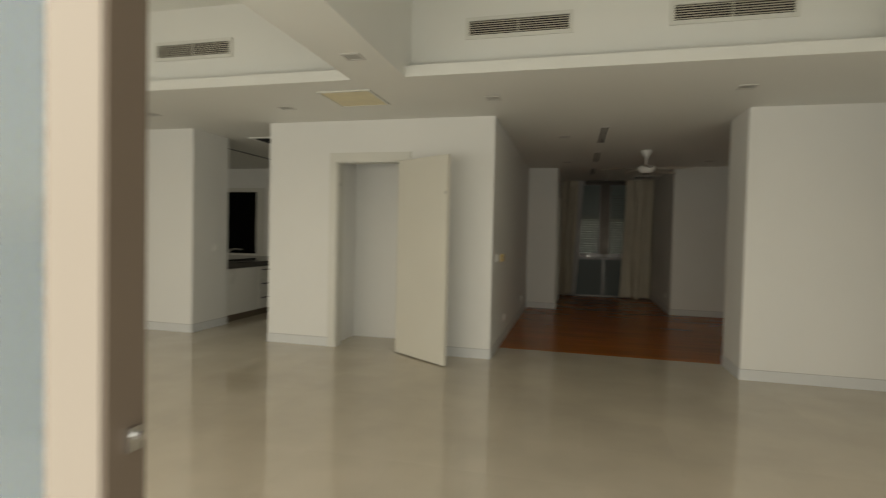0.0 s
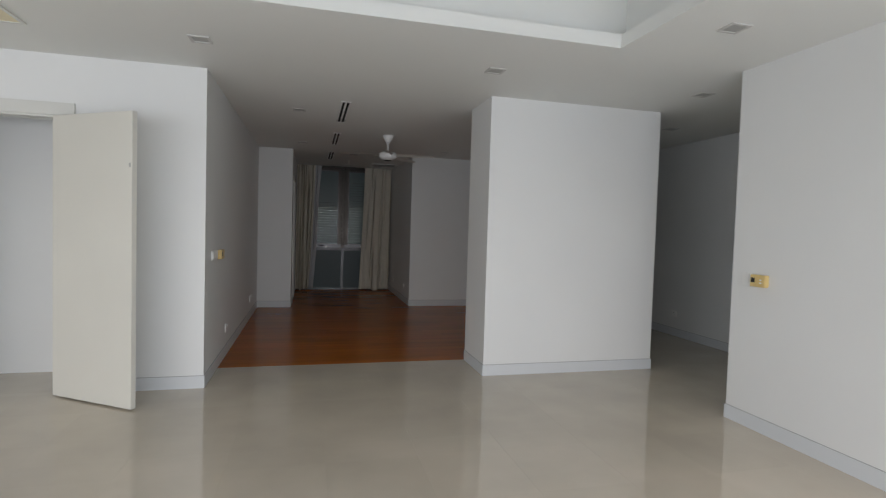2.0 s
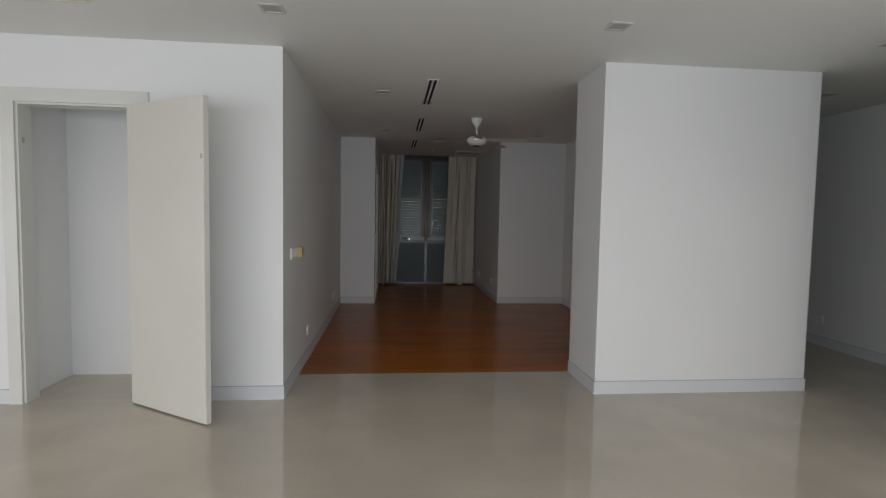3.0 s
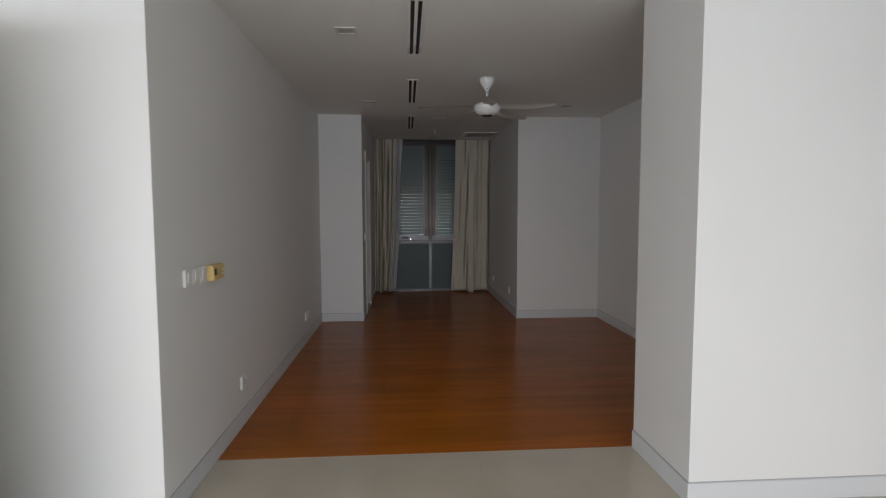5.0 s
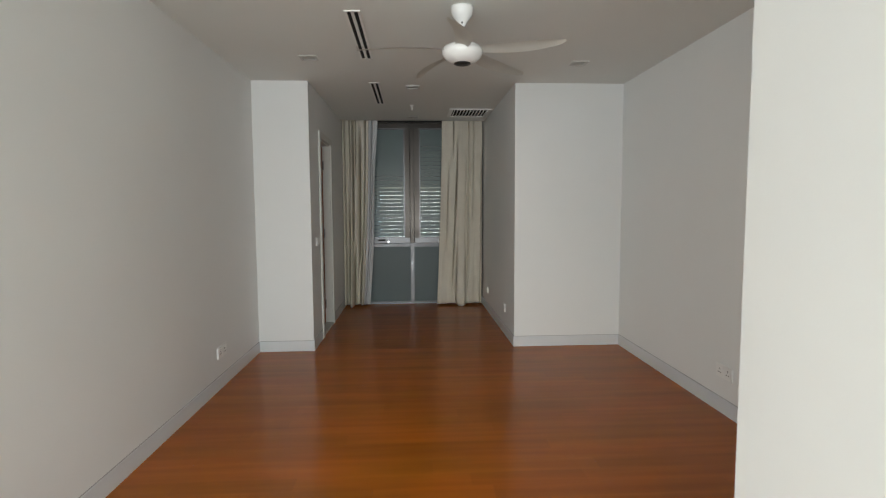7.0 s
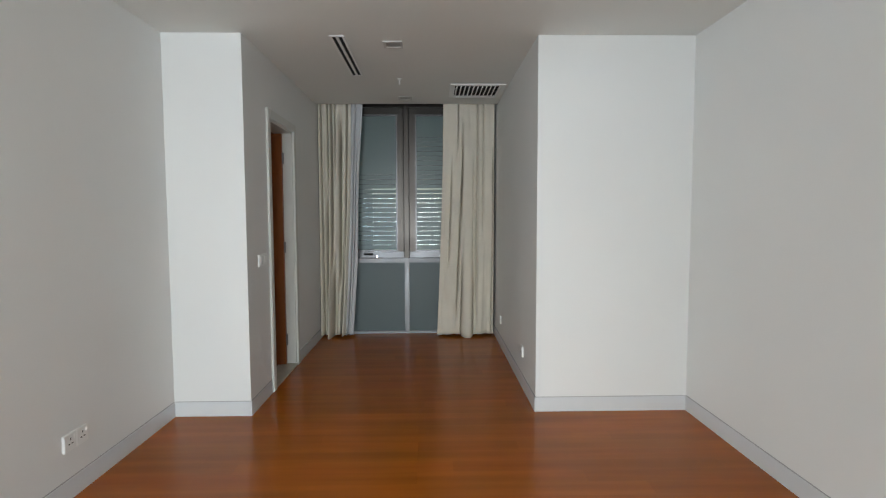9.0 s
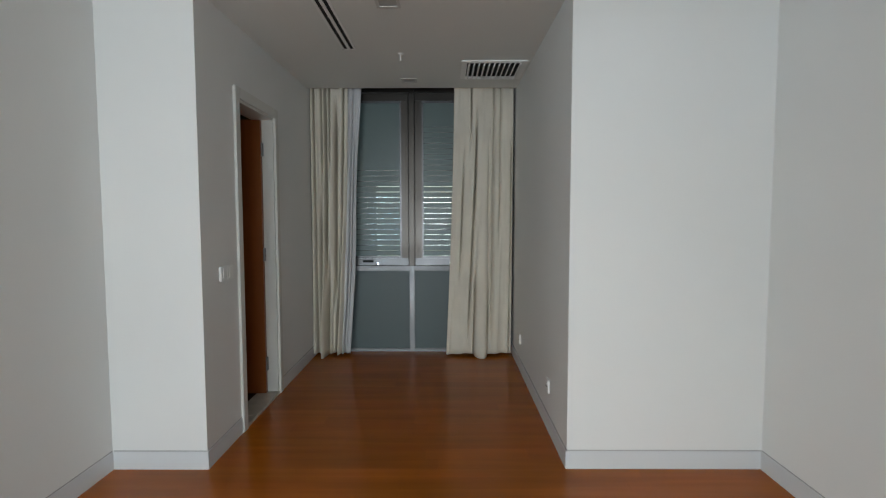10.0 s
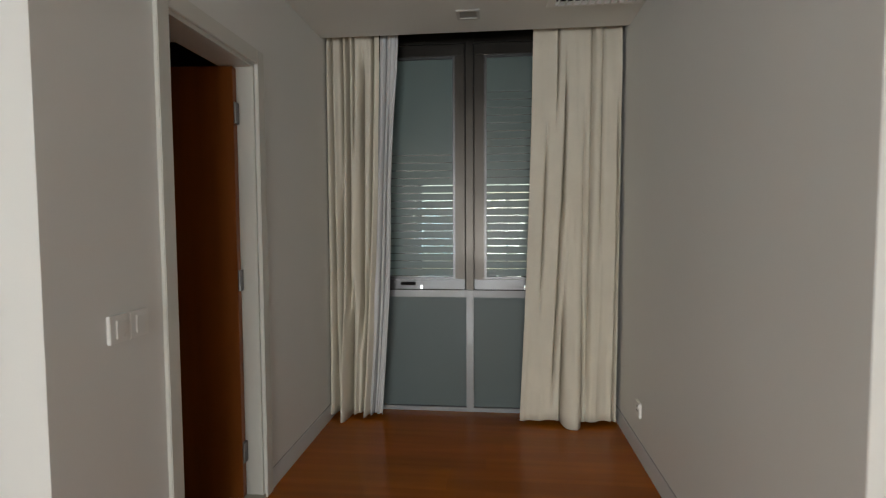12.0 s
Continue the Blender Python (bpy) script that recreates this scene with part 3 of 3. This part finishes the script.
curtain("curtain", "cream cloth curtain with loose folds brushing the floor", (1.065, 1.635), (0.985, 1.625), 12.12,
        [(0.30, -0.05, 0.007, 0.09, 0.02, 0.14), (0.385, 0.0, 0.008, 0.12, 0.24, 0.42), (0.40, -0.07, 0.011, 0.07, 0.40, 0.85), (0.20, -0.06, 0.009, 0.05, 0.38, 0.62), (0.68, 0.0, 0.016, 0.04, 0.0, 0.9), (0.60, 0.02, 0.014, 0.025, 0.3, 0.9), (0.80, -0.02, 0.014, 0.025, 0.0, 0.5), (0.44, -0.02, 0.009, 0.08, 0.78, 1.0), (0.63, 0.0, 0.008, 0.06, 0.8, 1.0), (0.97, 0.0, 0.008, 0.05, 0.3, 1.0)],
        13, CLOTH, tongue=(0.53, 0.10, 0.13), wave=0.009, flare=0.035, pleats=2.7)
rail = base("curtain_track", pose(0, 0, 0), "white curtain track hidden in the ceiling pocket", "curtain track")
boxes("track", [(-0.32, 1.64, 12.11, 12.14, 2.745, 2.78)], WHITEPL, rail)

# ---- ceiling fan ----
fan = base("ceiling_fan", pose(0.96, 7.965, H), "white five-blade ceiling fan with a rounded motor", "ceiling fan")
bm = bmesh.new()
lathe(bm, [(0.067, 0.0), (0.068, -0.012), (0.066, -0.034), (0.058, -0.054), (0.042, -0.074), (0.029, -0.091), (0.021, -0.108), (0.016, -0.116)])
part("canopy", bm, FANWHITE, fan, smooth=True)
bm = bmesh.new()
cyl(bm, 0.011, 0.011, -0.226, -0.11, 16)
part("down_rod", bm, FANWHITE, fan, smooth=True)
bm = bmesh.new()
cyl(bm, 0.005, 0.005, 0, 0.008, 10, pose(-0.004, -0.026, -0.100, 90))
part("set_screw", bm, BLACK, fan, "dark set screw")
bm = bmesh.new()
lathe(bm, [(0.016, -0.214), (0.05, -0.218), (0.09, -0.226), (0.113, -0.237), (0.123, -0.252), (0.124, -0.266), (0.117, -0.286), (0.098, -0.309), (0.072, -0.325), (0.052, -0.331)])
part("motor", bm, FANWHITE, fan, smooth=True)
bm = bmesh.new()
lathe(bm, [(0.052, -0.329), (0.049, -0.337), (0.03, -0.341), (0.01, -0.342)])
part("receiver_cap", bm, BLACK, fan, "dark infrared receiver cap", smooth=True)


def blade_mesh():
    bm = bmesh.new()
    rows, n = [], 18
    for i in range(n + 1):
        u = i / n
        r = 0.07 + 0.56 * u
        w = 0.047 + 0.066 * math.sin(math.pi * min(1, 0.14 + 0.70 * u)) ** 1.4 - 0.03 * u
        if u > 0.93:
            w *= math.sqrt(max(0.10, 1 - ((u - 0.93) / 0.075) ** 2))
        sweep = 0.05 * math.sin(math.pi * u * 0.9)
        z = -0.256 - 0.028 * u
        row = []
        for s in (-0.5, -0.25, 0.0, 0.25, 0.5):
            row.append(bm.verts.new((r, sweep + s * w, z - s * w * 0.32 + 0.006 * (1 - 4 * s * s))))
        rows.append(row)
    for a, b in zip(rows, rows[1:]):
        for k in range(4):
            bm.faces.new((a[k], a[k + 1], b[k + 1], b[k]))
    bmesh.ops.solidify(bm, geom=bm.faces[:], thickness=0.010)
    bmesh.ops.recalc_face_normals(bm, faces=bm.faces)
    for e in bm.edges:
        e.smooth = e.calc_face_angle(0) < radians(40)
    return mesh_of("blade", bm, BLADE, smooth=True)


bl = blade_mesh()
for k in range(5):
    ob = new("blade", bl)
    ob.parent, ob.matrix_basis = fan, pose(0, 0, 0, 0, 0, 185 + 72 * k)

# ---- ceiling fittings ----
DL = None
for x, y in ((-0.17, 6.78), (-0.17, 9.06), (2.05, 9.13), (0.66, 10.05), (0.66, 11.75), (-0.775, 4.80), (1.33, 4.78), (2.365, 3.53), (3.255, 4.81), (3.99, 6.17), (-1.60, 3.51), (-2.94, 4.84), (-4.63, 4.87)):
    if DL is None:
        DL = base("downlight", pose(x, y, H), "small square recessed downlight, switched off", "downlight", "square ceiling downlights")
        bm = bmesh.new()
        for a in ((-0.068, 0.068, -0.068, -0.05), (-0.068, 0.068, 0.05, 0.068), (-0.068, -0.05, -0.05, 0.05), (0.05, 0.068, -0.05, 0.05)):
            box(bm, *a, -0.007, 0.0)
        part("trim", bm, DLTRIM, DL)
        boxes("diffuser", [(-0.05, 0.05, -0.05, 0.05, -0.002, 0.0)], LENS, DL, "grey recessed diffuser")
    else:
        copy_thing(DL, pose(x, y, H))

for y0, y1 in ((6.23, 7.28), (8.04, 9.07), (9.87, 10.88)):
    d = base("slot_diffuser", pose(0.29, y0, H), "white linear air diffuser with two dark slots", "air diffuser", "ceiling slot diffusers")
    w = y1 - y0
    boxes("flange", [(-0.05, -0.034, 0, w, -0.006, 0), (-0.01, 0.01, 0.014, w - 0.014, -0.006, 0), (0.034, 0.05, 0, w, -0.006, 0), (-0.034, 0.034, 0, 0.014, -0.006, 0), (-0.034, 0.034, w - 0.014, w, -0.006, 0)], WHITEPL, d)
    # Surface strips; the slots' darkness is painted, nothing is cut into the ceiling.
    boxes("slot", [(-0.034, -0.01, 0.014, w - 0.014, -0.002, 0)], VENTSHADE, d, "flat strip painted black for the slot's shade")
    boxes("slot", [(0.01, 0.034, 0.014, w - 0.014, -0.002, 0)], VENTSHADE, d, "flat strip painted black for the slot's shade")

g = base("return_grille", pose(1.37, 11.42, H), "white ceiling return-air grille with angled fins", "air grille")
boxes("frame", [(-0.26, 0.26, -0.26, -0.215, -0.010, 0), (-0.26, 0.26, 0.215, 0.26, -0.010, 0), (-0.26, -0.215, -0.215, 0.215, -0.010, 0), (0.215, 0.26, -0.215, 0.215, -0.010, 0)], WHITEPL, g)
boxes("backing", [(-0.215, 0.215, -0.215, 0.215, -0.002, 0)], VENTSHADE, g, "flat plate painted black for the shaded duct behind the fins")
boxes("end_lip", [(-0.215, 0.215, 0.205, 0.215, -0.024, -0.002)], WHITEPL, g)
bm = bmesh.new()
box(bm, -0.0045, 0.0045, -0.213, 0.203, -0.015, 0.015)
me = mesh_of("fin", bm, WHITEPL)
for k in range(11):
    ob = new("fin", me)
    ob.parent, ob.matrix_basis = g, pose(-0.20 + 0.040 * k, 0, -0.018, 0, 24)

spr = base("sprinkler", pose(0.65, 10.99, H), "small white pendant ceiling sprinkler", "sprinkler")
bm = bmesh.new()
cyl(bm, 0.022, 0.022, -0.006, 0, 20)
part("escutcheon", bm, WHITEPL, spr)
bm = bmesh.new()
cyl(bm, 0.006, 0.006, -0.05, -0.006, 10)
cyl(bm, 0.012, 0.012, -0.053, -0.05, 12)
part("nozzle", bm, WHITEPL, spr)

hatch = base("access_panel", pose(0, 0, H), "yellowed square ceiling access panel", "access panel")
boxes("panel", [(-2.30, -1.83, 4.35, 4.84, -0.008, 0)], HATCH, hatch)
boxes("edge", [(-2.32, -2.30, 4.33, 4.86, -0.012, 0), (-1.83, -1.81, 4.33, 4.86, -0.012, 0), (-2.30, -1.83, 4.33, 4.35, -0.012, 0), (-2.30, -1.83, 4.84, 4.86, -0.012, 0)], TRIM, hatch)

for x0 in (-0.89, 0.66, -3.93):
    v = base("wall_vent", pose(x0, 4.20, 2.95), "long louvred air-conditioning vent with cream frame", "air vent", "cove air vents")
    boxes("backing", [(0, 0.79, -0.004, 0, 0, 0.115)], VENTSHADE, v, "flat plate painted black for the shaded duct opening")
    boxes("frame", [(-0.03, 0.82, -0.016, 0, -0.03, 0), (-0.03, 0.82, -0.016, 0, 0.115, 0.145), (-0.03, 0, -0.016, 0, 0, 0.115), (0.79, 0.82, -0.016, 0, 0, 0.115), (0.392, 0.398, -0.012, 0, 0, 0.115)], TRIM, v)
    bm = bmesh.new()
    box(bm, 0, 0.79, -0.007, 0.007, -0.003, 0.003)
    me = mesh_of("slat", bm, VENTSLAT)
    for k in range(6):
        ob = new("slat", me)
        ob.parent, ob.matrix_basis = v, pose(0, -0.012, 0.012 + 0.018 * k, 25)

# ---- switches and sockets ----


def wall_plate(kind, m, label, gangs=1, w=0.086, h=0.086):
    """A plate in the plane x = 0 that faces +x, its width along y."""
    ob = base(kind, m, label, "light switch" if kind == "light_switch" else "power socket", "wall switches" if kind == "light_switch" else "wall sockets")
    for k in range(gangs):
        y = (k - (gangs - 1) / 2) * (w + 0.002)
        bm = bmesh.new()
        box(bm, 0.0, 0.013, y - w / 2, y + w / 2, -h / 2, h / 2)
        part("plate", bm, WHITEPL, ob, bevel=0.002)
        bm = bmesh.new()
        if kind == "light_switch":
            box(bm, 0.0133, 0.0175, y - 0.02, y + 0.02, -0.028, 0.028, None)
            part("rocker", bm, WHITEPL, ob, bevel=0.0015)
        else:
            for dy, dz, ww, hh in ((0, 0.016, 0.003, 0.006), (-0.011, -0.008, 0.005, 0.003), (0.011, -0.008, 0.005, 0.003)):
                box(bm, 0.0133, 0.0143, y + dy - ww, y + dy + ww, dz - hh, dz + hh)
            part("pin_hole", bm, BLACK, ob, "dark socket holes")
            bm = bmesh.new()
            box(bm, 0.0133, 0.0175, y + 0.022, y + 0.034, 0.010, 0.030)
            part("rocker", bm, WHITEPL, ob, bevel=0.001)
    return ob


def controller(m, w=0.09):
    ob = base("air_con_controller", m, "yellowed plastic air-conditioner wall controller", "thermostat", "wall controllers")
    bm = bmesh.new()
    box(bm, 0, 0.042, -w, w, -0.042, 0.042)
    part("case", bm, YELLOWPL, ob, bevel=0.004)
    bm = bmesh.new()
    box(bm, 0.0422, 0.044, -w + 0.012, -w + 0.042, -0.012, 0.022)
    part("screen", bm, BLACK, ob, "small black display")
    for dz in (0.008, -0.012):
        bm = bmesh.new()
        box(bm, 0.0422, 0.045, w - 0.04, w - 0.024, dz - 0.005, dz + 0.005)
        part("button", bm, WHITEPL, ob)


wall_plate("light_switch", pose(-0.86, 5.91, 1.075), "row of three white plastic light switches", 3)
controller(pose(-0.86, 6.15, 1.068), 0.082)
wall_plate("power_socket", pose(-0.86, 6.625, 0.285), "white plastic power socket above the skirting")
wall_plate("power_socket", pose(-0.86, 8.825, 0.285), "pair of white plastic sockets above the skirting", 2)
wall_plate("light_switch", pose(-0.333, 10.125, 1.06), "pair of white light switches beside the doorway", 2)
wall_plate("power_socket", pose(1.655, 11.68, 0.285, 0, 0, 180), "white plastic power socket near the curtain")
wall_plate("power_socket", pose(1.655, 10.37, 0.295, 0, 0, 180), "white plastic power socket on the alcove wall")
wall_plate("power_socket", pose(2.73, 8.03, 0.285, 0, 0, 180), "pair of white sockets on the dining room wall", 2)
wall_plate("light_switch", pose(3.06, 4.03, 1.07, 0, 0, 180), "white plastic switch beside a yellowed controller")
controller(pose(3.06, 3.915, 1.066, 0, 0, 180), 0.062)
wall_plate("power_socket", pose(4.82, 7.0, 0.30, 0, 0, 180), "white plastic socket on the dim hall wall")
wall_plate("light_switch", pose(-4.73, 6.08, 1.08), "white plastic switch at the kitchen entrance")

# ---- kitchen glimpsed beside the closet ----
for y0, w, drawers in ((6.36, 0.80, False), (7.16, 0.50, True), (7.66, 0.60, False)):
    unit = base("base_cabinet", pose(-4.78, y0, 0), "white laminate kitchen base cabinet with flush fronts" if not drawers else "white laminate kitchen drawer unit with dark pulls", "cabinet", "kitchen base cabinets")
    boxes("body", [(-0.58, -0.02, 0.004, w - 0.004, 0.10, 0.765)], LAMINATE, unit)
    boxes("plinth", [(-0.55, -0.03, 0.004, w - 0.004, 0, 0.10)], PLINTH, unit, "brown recessed plinth, darkened for the shadow it stands in")
    fronts = ((0.10, 0.32), (0.323, 0.54), (0.543, 0.762)) if drawers else ((0.10, 0.762),)
    for z0, z1 in fronts:
        f = boxes("drawer_front" if drawers else "cabinet_door", [(-0.02, 0.0, 0.006, w - 0.006, z0, z1)], LAMINATE, unit, bevel=0.002)
        if drawers:
            boxes("handle", [(0.0, 0.025, 0.08, w - 0.08, z1 - 0.06, z1 - 0.045)], BLACK, f, "dark bar handle")
top = boxes("worktop", [(-5.42, -4.765, 6.335, 8.28, 0.765, 0.845)], STONE, bevel=0.004)
tagged(top, "thick dark granite kitchen worktop with a sink", "worktop")
tap = base("kitchen_tap", pose(-5.26, 7.02, 0.845), "chrome swan-neck kitchen tap on the worktop", "tap")
bm = bmesh.new()
cyl(bm, 0.022, 0.018, 0, 0.05, 16)
part("tap_base", bm, STEEL, tap, smooth=True)
cu = bpy.data.curves.new("spout", "CURVE")
cu.dimensions, cu.bevel_depth, cu.bevel_resolution = "3D", 0.014, 4
sp = cu.splines.new("BEZIER")
sp.bezier_points.add(2)
for b, co in zip(sp.bezier_points, ((0, 0, 0.04), (0.03, 0.05, 0.16), (0.10, 0.24, 0.17))):
    b.co, b.handle_left_type, b.handle_right_type = co, "AUTO", "AUTO"
cu.materials.append(STEEL)
o = new("spout", cu)
o.parent = tap
sink = boxes("sink", [(-5.15, -4.90, 6.75, 7.35, 0.845, 0.851)], STEEL, None, bevel=0.002)
tagged(sink, "steel rim of the kitchen sink", "sink")
kw = base("window_2", pose(0, 0, 0), "dark kitchen window in a white frame", "window", kind="structure")
boxes("window_frame", [(-7.60, -7.55, 9.48, 9.50, 0.80, 2.20), (-6.40, -6.22, 9.48, 9.50, 0.80, 2.20), (-7.55, -6.40, 9.48, 9.50, 0.80, 0.84), (-7.55, -6.40, 9.48, 9.50, 2.12, 2.20)], TRIM, kw)
boxes("pane", [(-7.55, -6.40, 9.55, 9.556, 0.84, 2.12)], DARKGLASS, kw)
# Unseen box added behind the pane, coloured dark so the window stays dark.
structure("unseen_window_backing", [(-8.0, -5.0, 10.4, 10.5, 0, H), (-8.0, -7.9, 9.6, 10.4, 0, H), (-5.1, -5.0, 9.6, 10.4, 0, H)], UNLIT, "unseen walls behind the kitchen window, coloured dark as unlit", "wall")
sb = boxes("splashback", [(-7.6, -5.6, 9.47, 9.478, 0.62, 0.80)], LENS)
tagged(sb, "grey splashback under the kitchen window", "splashback")
tagged(boxes("far_worktop", [(-7.58, -5.5, 8.9, 9.47, 0.56, 0.62)], STONE), "dark stone worktop under the kitchen window", "worktop", kind="structure")
tagged(boxes("far_cabinet", [(-7.58, -5.5, 8.92, 9.47, 0.0, 0.56)], LAMINATE), "white laminate units under the kitchen window", "cabinet", kind="structure")
slot = base("slot_diffuser", pose(-5.30, 6.5, H), "long dark ceiling slot in the kitchen", "air diffuser")
# Black strip laid on the ceiling, painted for the slot's shade.
boxes("slot", [(-0.035, 0.035, 0, 2.9, -0.004, 0)], VENTSHADE, slot)
boxes("flange", [(-0.045, -0.035, 0, 2.9, -0.006, 0), (0.035, 0.045, 0, 2.9, -0.006, 0)], WHITEPL, slot)
kv = base("ceiling_vent", pose(-4.15, 6.55, H), "white square ceiling vent in the kitchen", "air grille")
boxes("frame", [(-0.25, 0.25, -0.25, -0.21, -0.012, 0), (-0.25, 0.25, 0.21, 0.25, -0.012, 0), (-0.25, -0.21, -0.21, 0.21, -0.012, 0), (0.21, 0.25, -0.21, 0.21, -0.012, 0)], WHITEPL, kv)
boxes("backing", [(-0.21, 0.21, -0.21, 0.21, -0.004, 0)], VENTSHADE, kv)

# ---- outdoors behind the start ----
structure("balcony_floor", [(-10.2, 3.2, -1.8, 0.24, -0.06, -0.012)], SILL, "pale tiled balcony floor", "floor")
ground = tagged(boxes("ground", [(-400, 400, -400, 400, -12.2, -12.0)], LAND), "dull green ground far below the balcony", "ground", kind="structure")

# ---- floors ----
tiles = structure("floor_stone", [(-10.2, 4.94, 0.24, 6.117, -0.06, -0.0015), (-10.2, -2.3, 6.117, 10.4, -0.06, -0.0015), (3.36, 4.94, 6.117, 9.1, -0.06, -0.0015)], GROUT, "polished beige stone tile floor", "floor")
wood = structure("floor_timber", [(-2.28, 3.36, 6.117, 12.4, -0.06, -0.006)], UNDER, "polished reddish-brown timber strip floor", "floor")
edge = tagged(boxes("floor_threshold_strip", [(-0.852, 1.555, 6.108, 6.117, -0.02, 0.0004)], GROUT), "thin beige strip between tile and timber", "trim", kind="structure")

TS = 0.545
cache = {}


def slab(w, d, name, mat, t=0.012, ch=0.00015):
    key = (round(w, 3), round(d, 3), name)
    if key not in cache:
        bm = bmesh.new()
        vs = box(bm, 0, w, 0, d, -t, -ch)
        up = [bm.verts.new((x, y, 0)) for x, y in ((ch, ch), (w - ch, ch), (w - ch, d - ch), (ch, d - ch))]
        ring = [vs[1], vs[5], vs[7], vs[3]]
        for f in [f for f in bm.faces if all(abs(v.co.z + ch) < 1e-6 for v in f.verts)]:
            bm.faces.remove(f)
        bm.faces.new(up)
        for i in range(4):
            bm.faces.new((ring[i], ring[(i + 1) % 4], up[(i + 1) % 4], up[i]))
        cache[key] = mesh_of(name, bm, mat)
    return cache[key]


def lay(parent, name, mat, x0, x1, y0, y1):
    j = 0.00012
    ob = new(name, slab(x1 - x0 - 2 * j, y1 - y0 - 2 * j, name, mat))
    ob.parent, ob.location = parent, (x0 + j, y0 + j, 0)


far_tiles = []
for x0, x1, y0, y1 in ((-10.1, 3.06, 0.36, 4.18), (-10.1, 4.82, 4.18, 5.51), (-0.86, 1.563, 5.51, 6.108), (-10.1, -3.55, 5.51, 9.5), (3.36, 4.82, 5.51, 9.0), (-2.74, -1.78, 5.51, 6.19)):
    xs = sorted({x0, x1} | {k * TS + 0.08 for k in range(-20, 10) if x0 + 0.03 < k * TS + 0.08 < x1 - 0.03})
    ys = sorted({y0, y1} | {k * TS + 0.12 for k in range(0, 20) if y0 + 0.03 < k * TS + 0.12 < y1 - 0.03})
    for a, b in zip(xs, xs[1:]):
        for c, d in zip(ys, ys[1:]):
            if a > -6.0 or c > 5.3:
                lay(tiles, "tile", TILE, a, b, c, d)
            else:
                far_tiles.append((a + 0.0002, b - 0.0002, c + 0.0002, d - 0.0002, -0.012, 0.0))

tagged(boxes("tile_field", far_tiles, TILE, tiles), kind="stuff")
rnd = random.Random(21)
row = 0
y = 6.117
while y < 12.3:
    d = min(0.125, 12.31 - y)
    x0, x1 = (-0.86, 2.73) if y < 9.83 else (-0.333, 1.655)
    if y + d > 9.825 and y < 9.825:
        d = 9.825 - y
    x = x0
    first = True
    while x < x1 - 0.01:
        w = rnd.choice((0.6, 0.9, 1.2)) if not first else rnd.choice((0.3, 0.5, 0.7, 0.9, 1.1))
        first = False
        e = min(x + w, x1)
        if x1 - e < 0.15:
            e = x1
        lay(wood, "plank", PLANK, x, e, y, y + d)
        x = e
    y += d
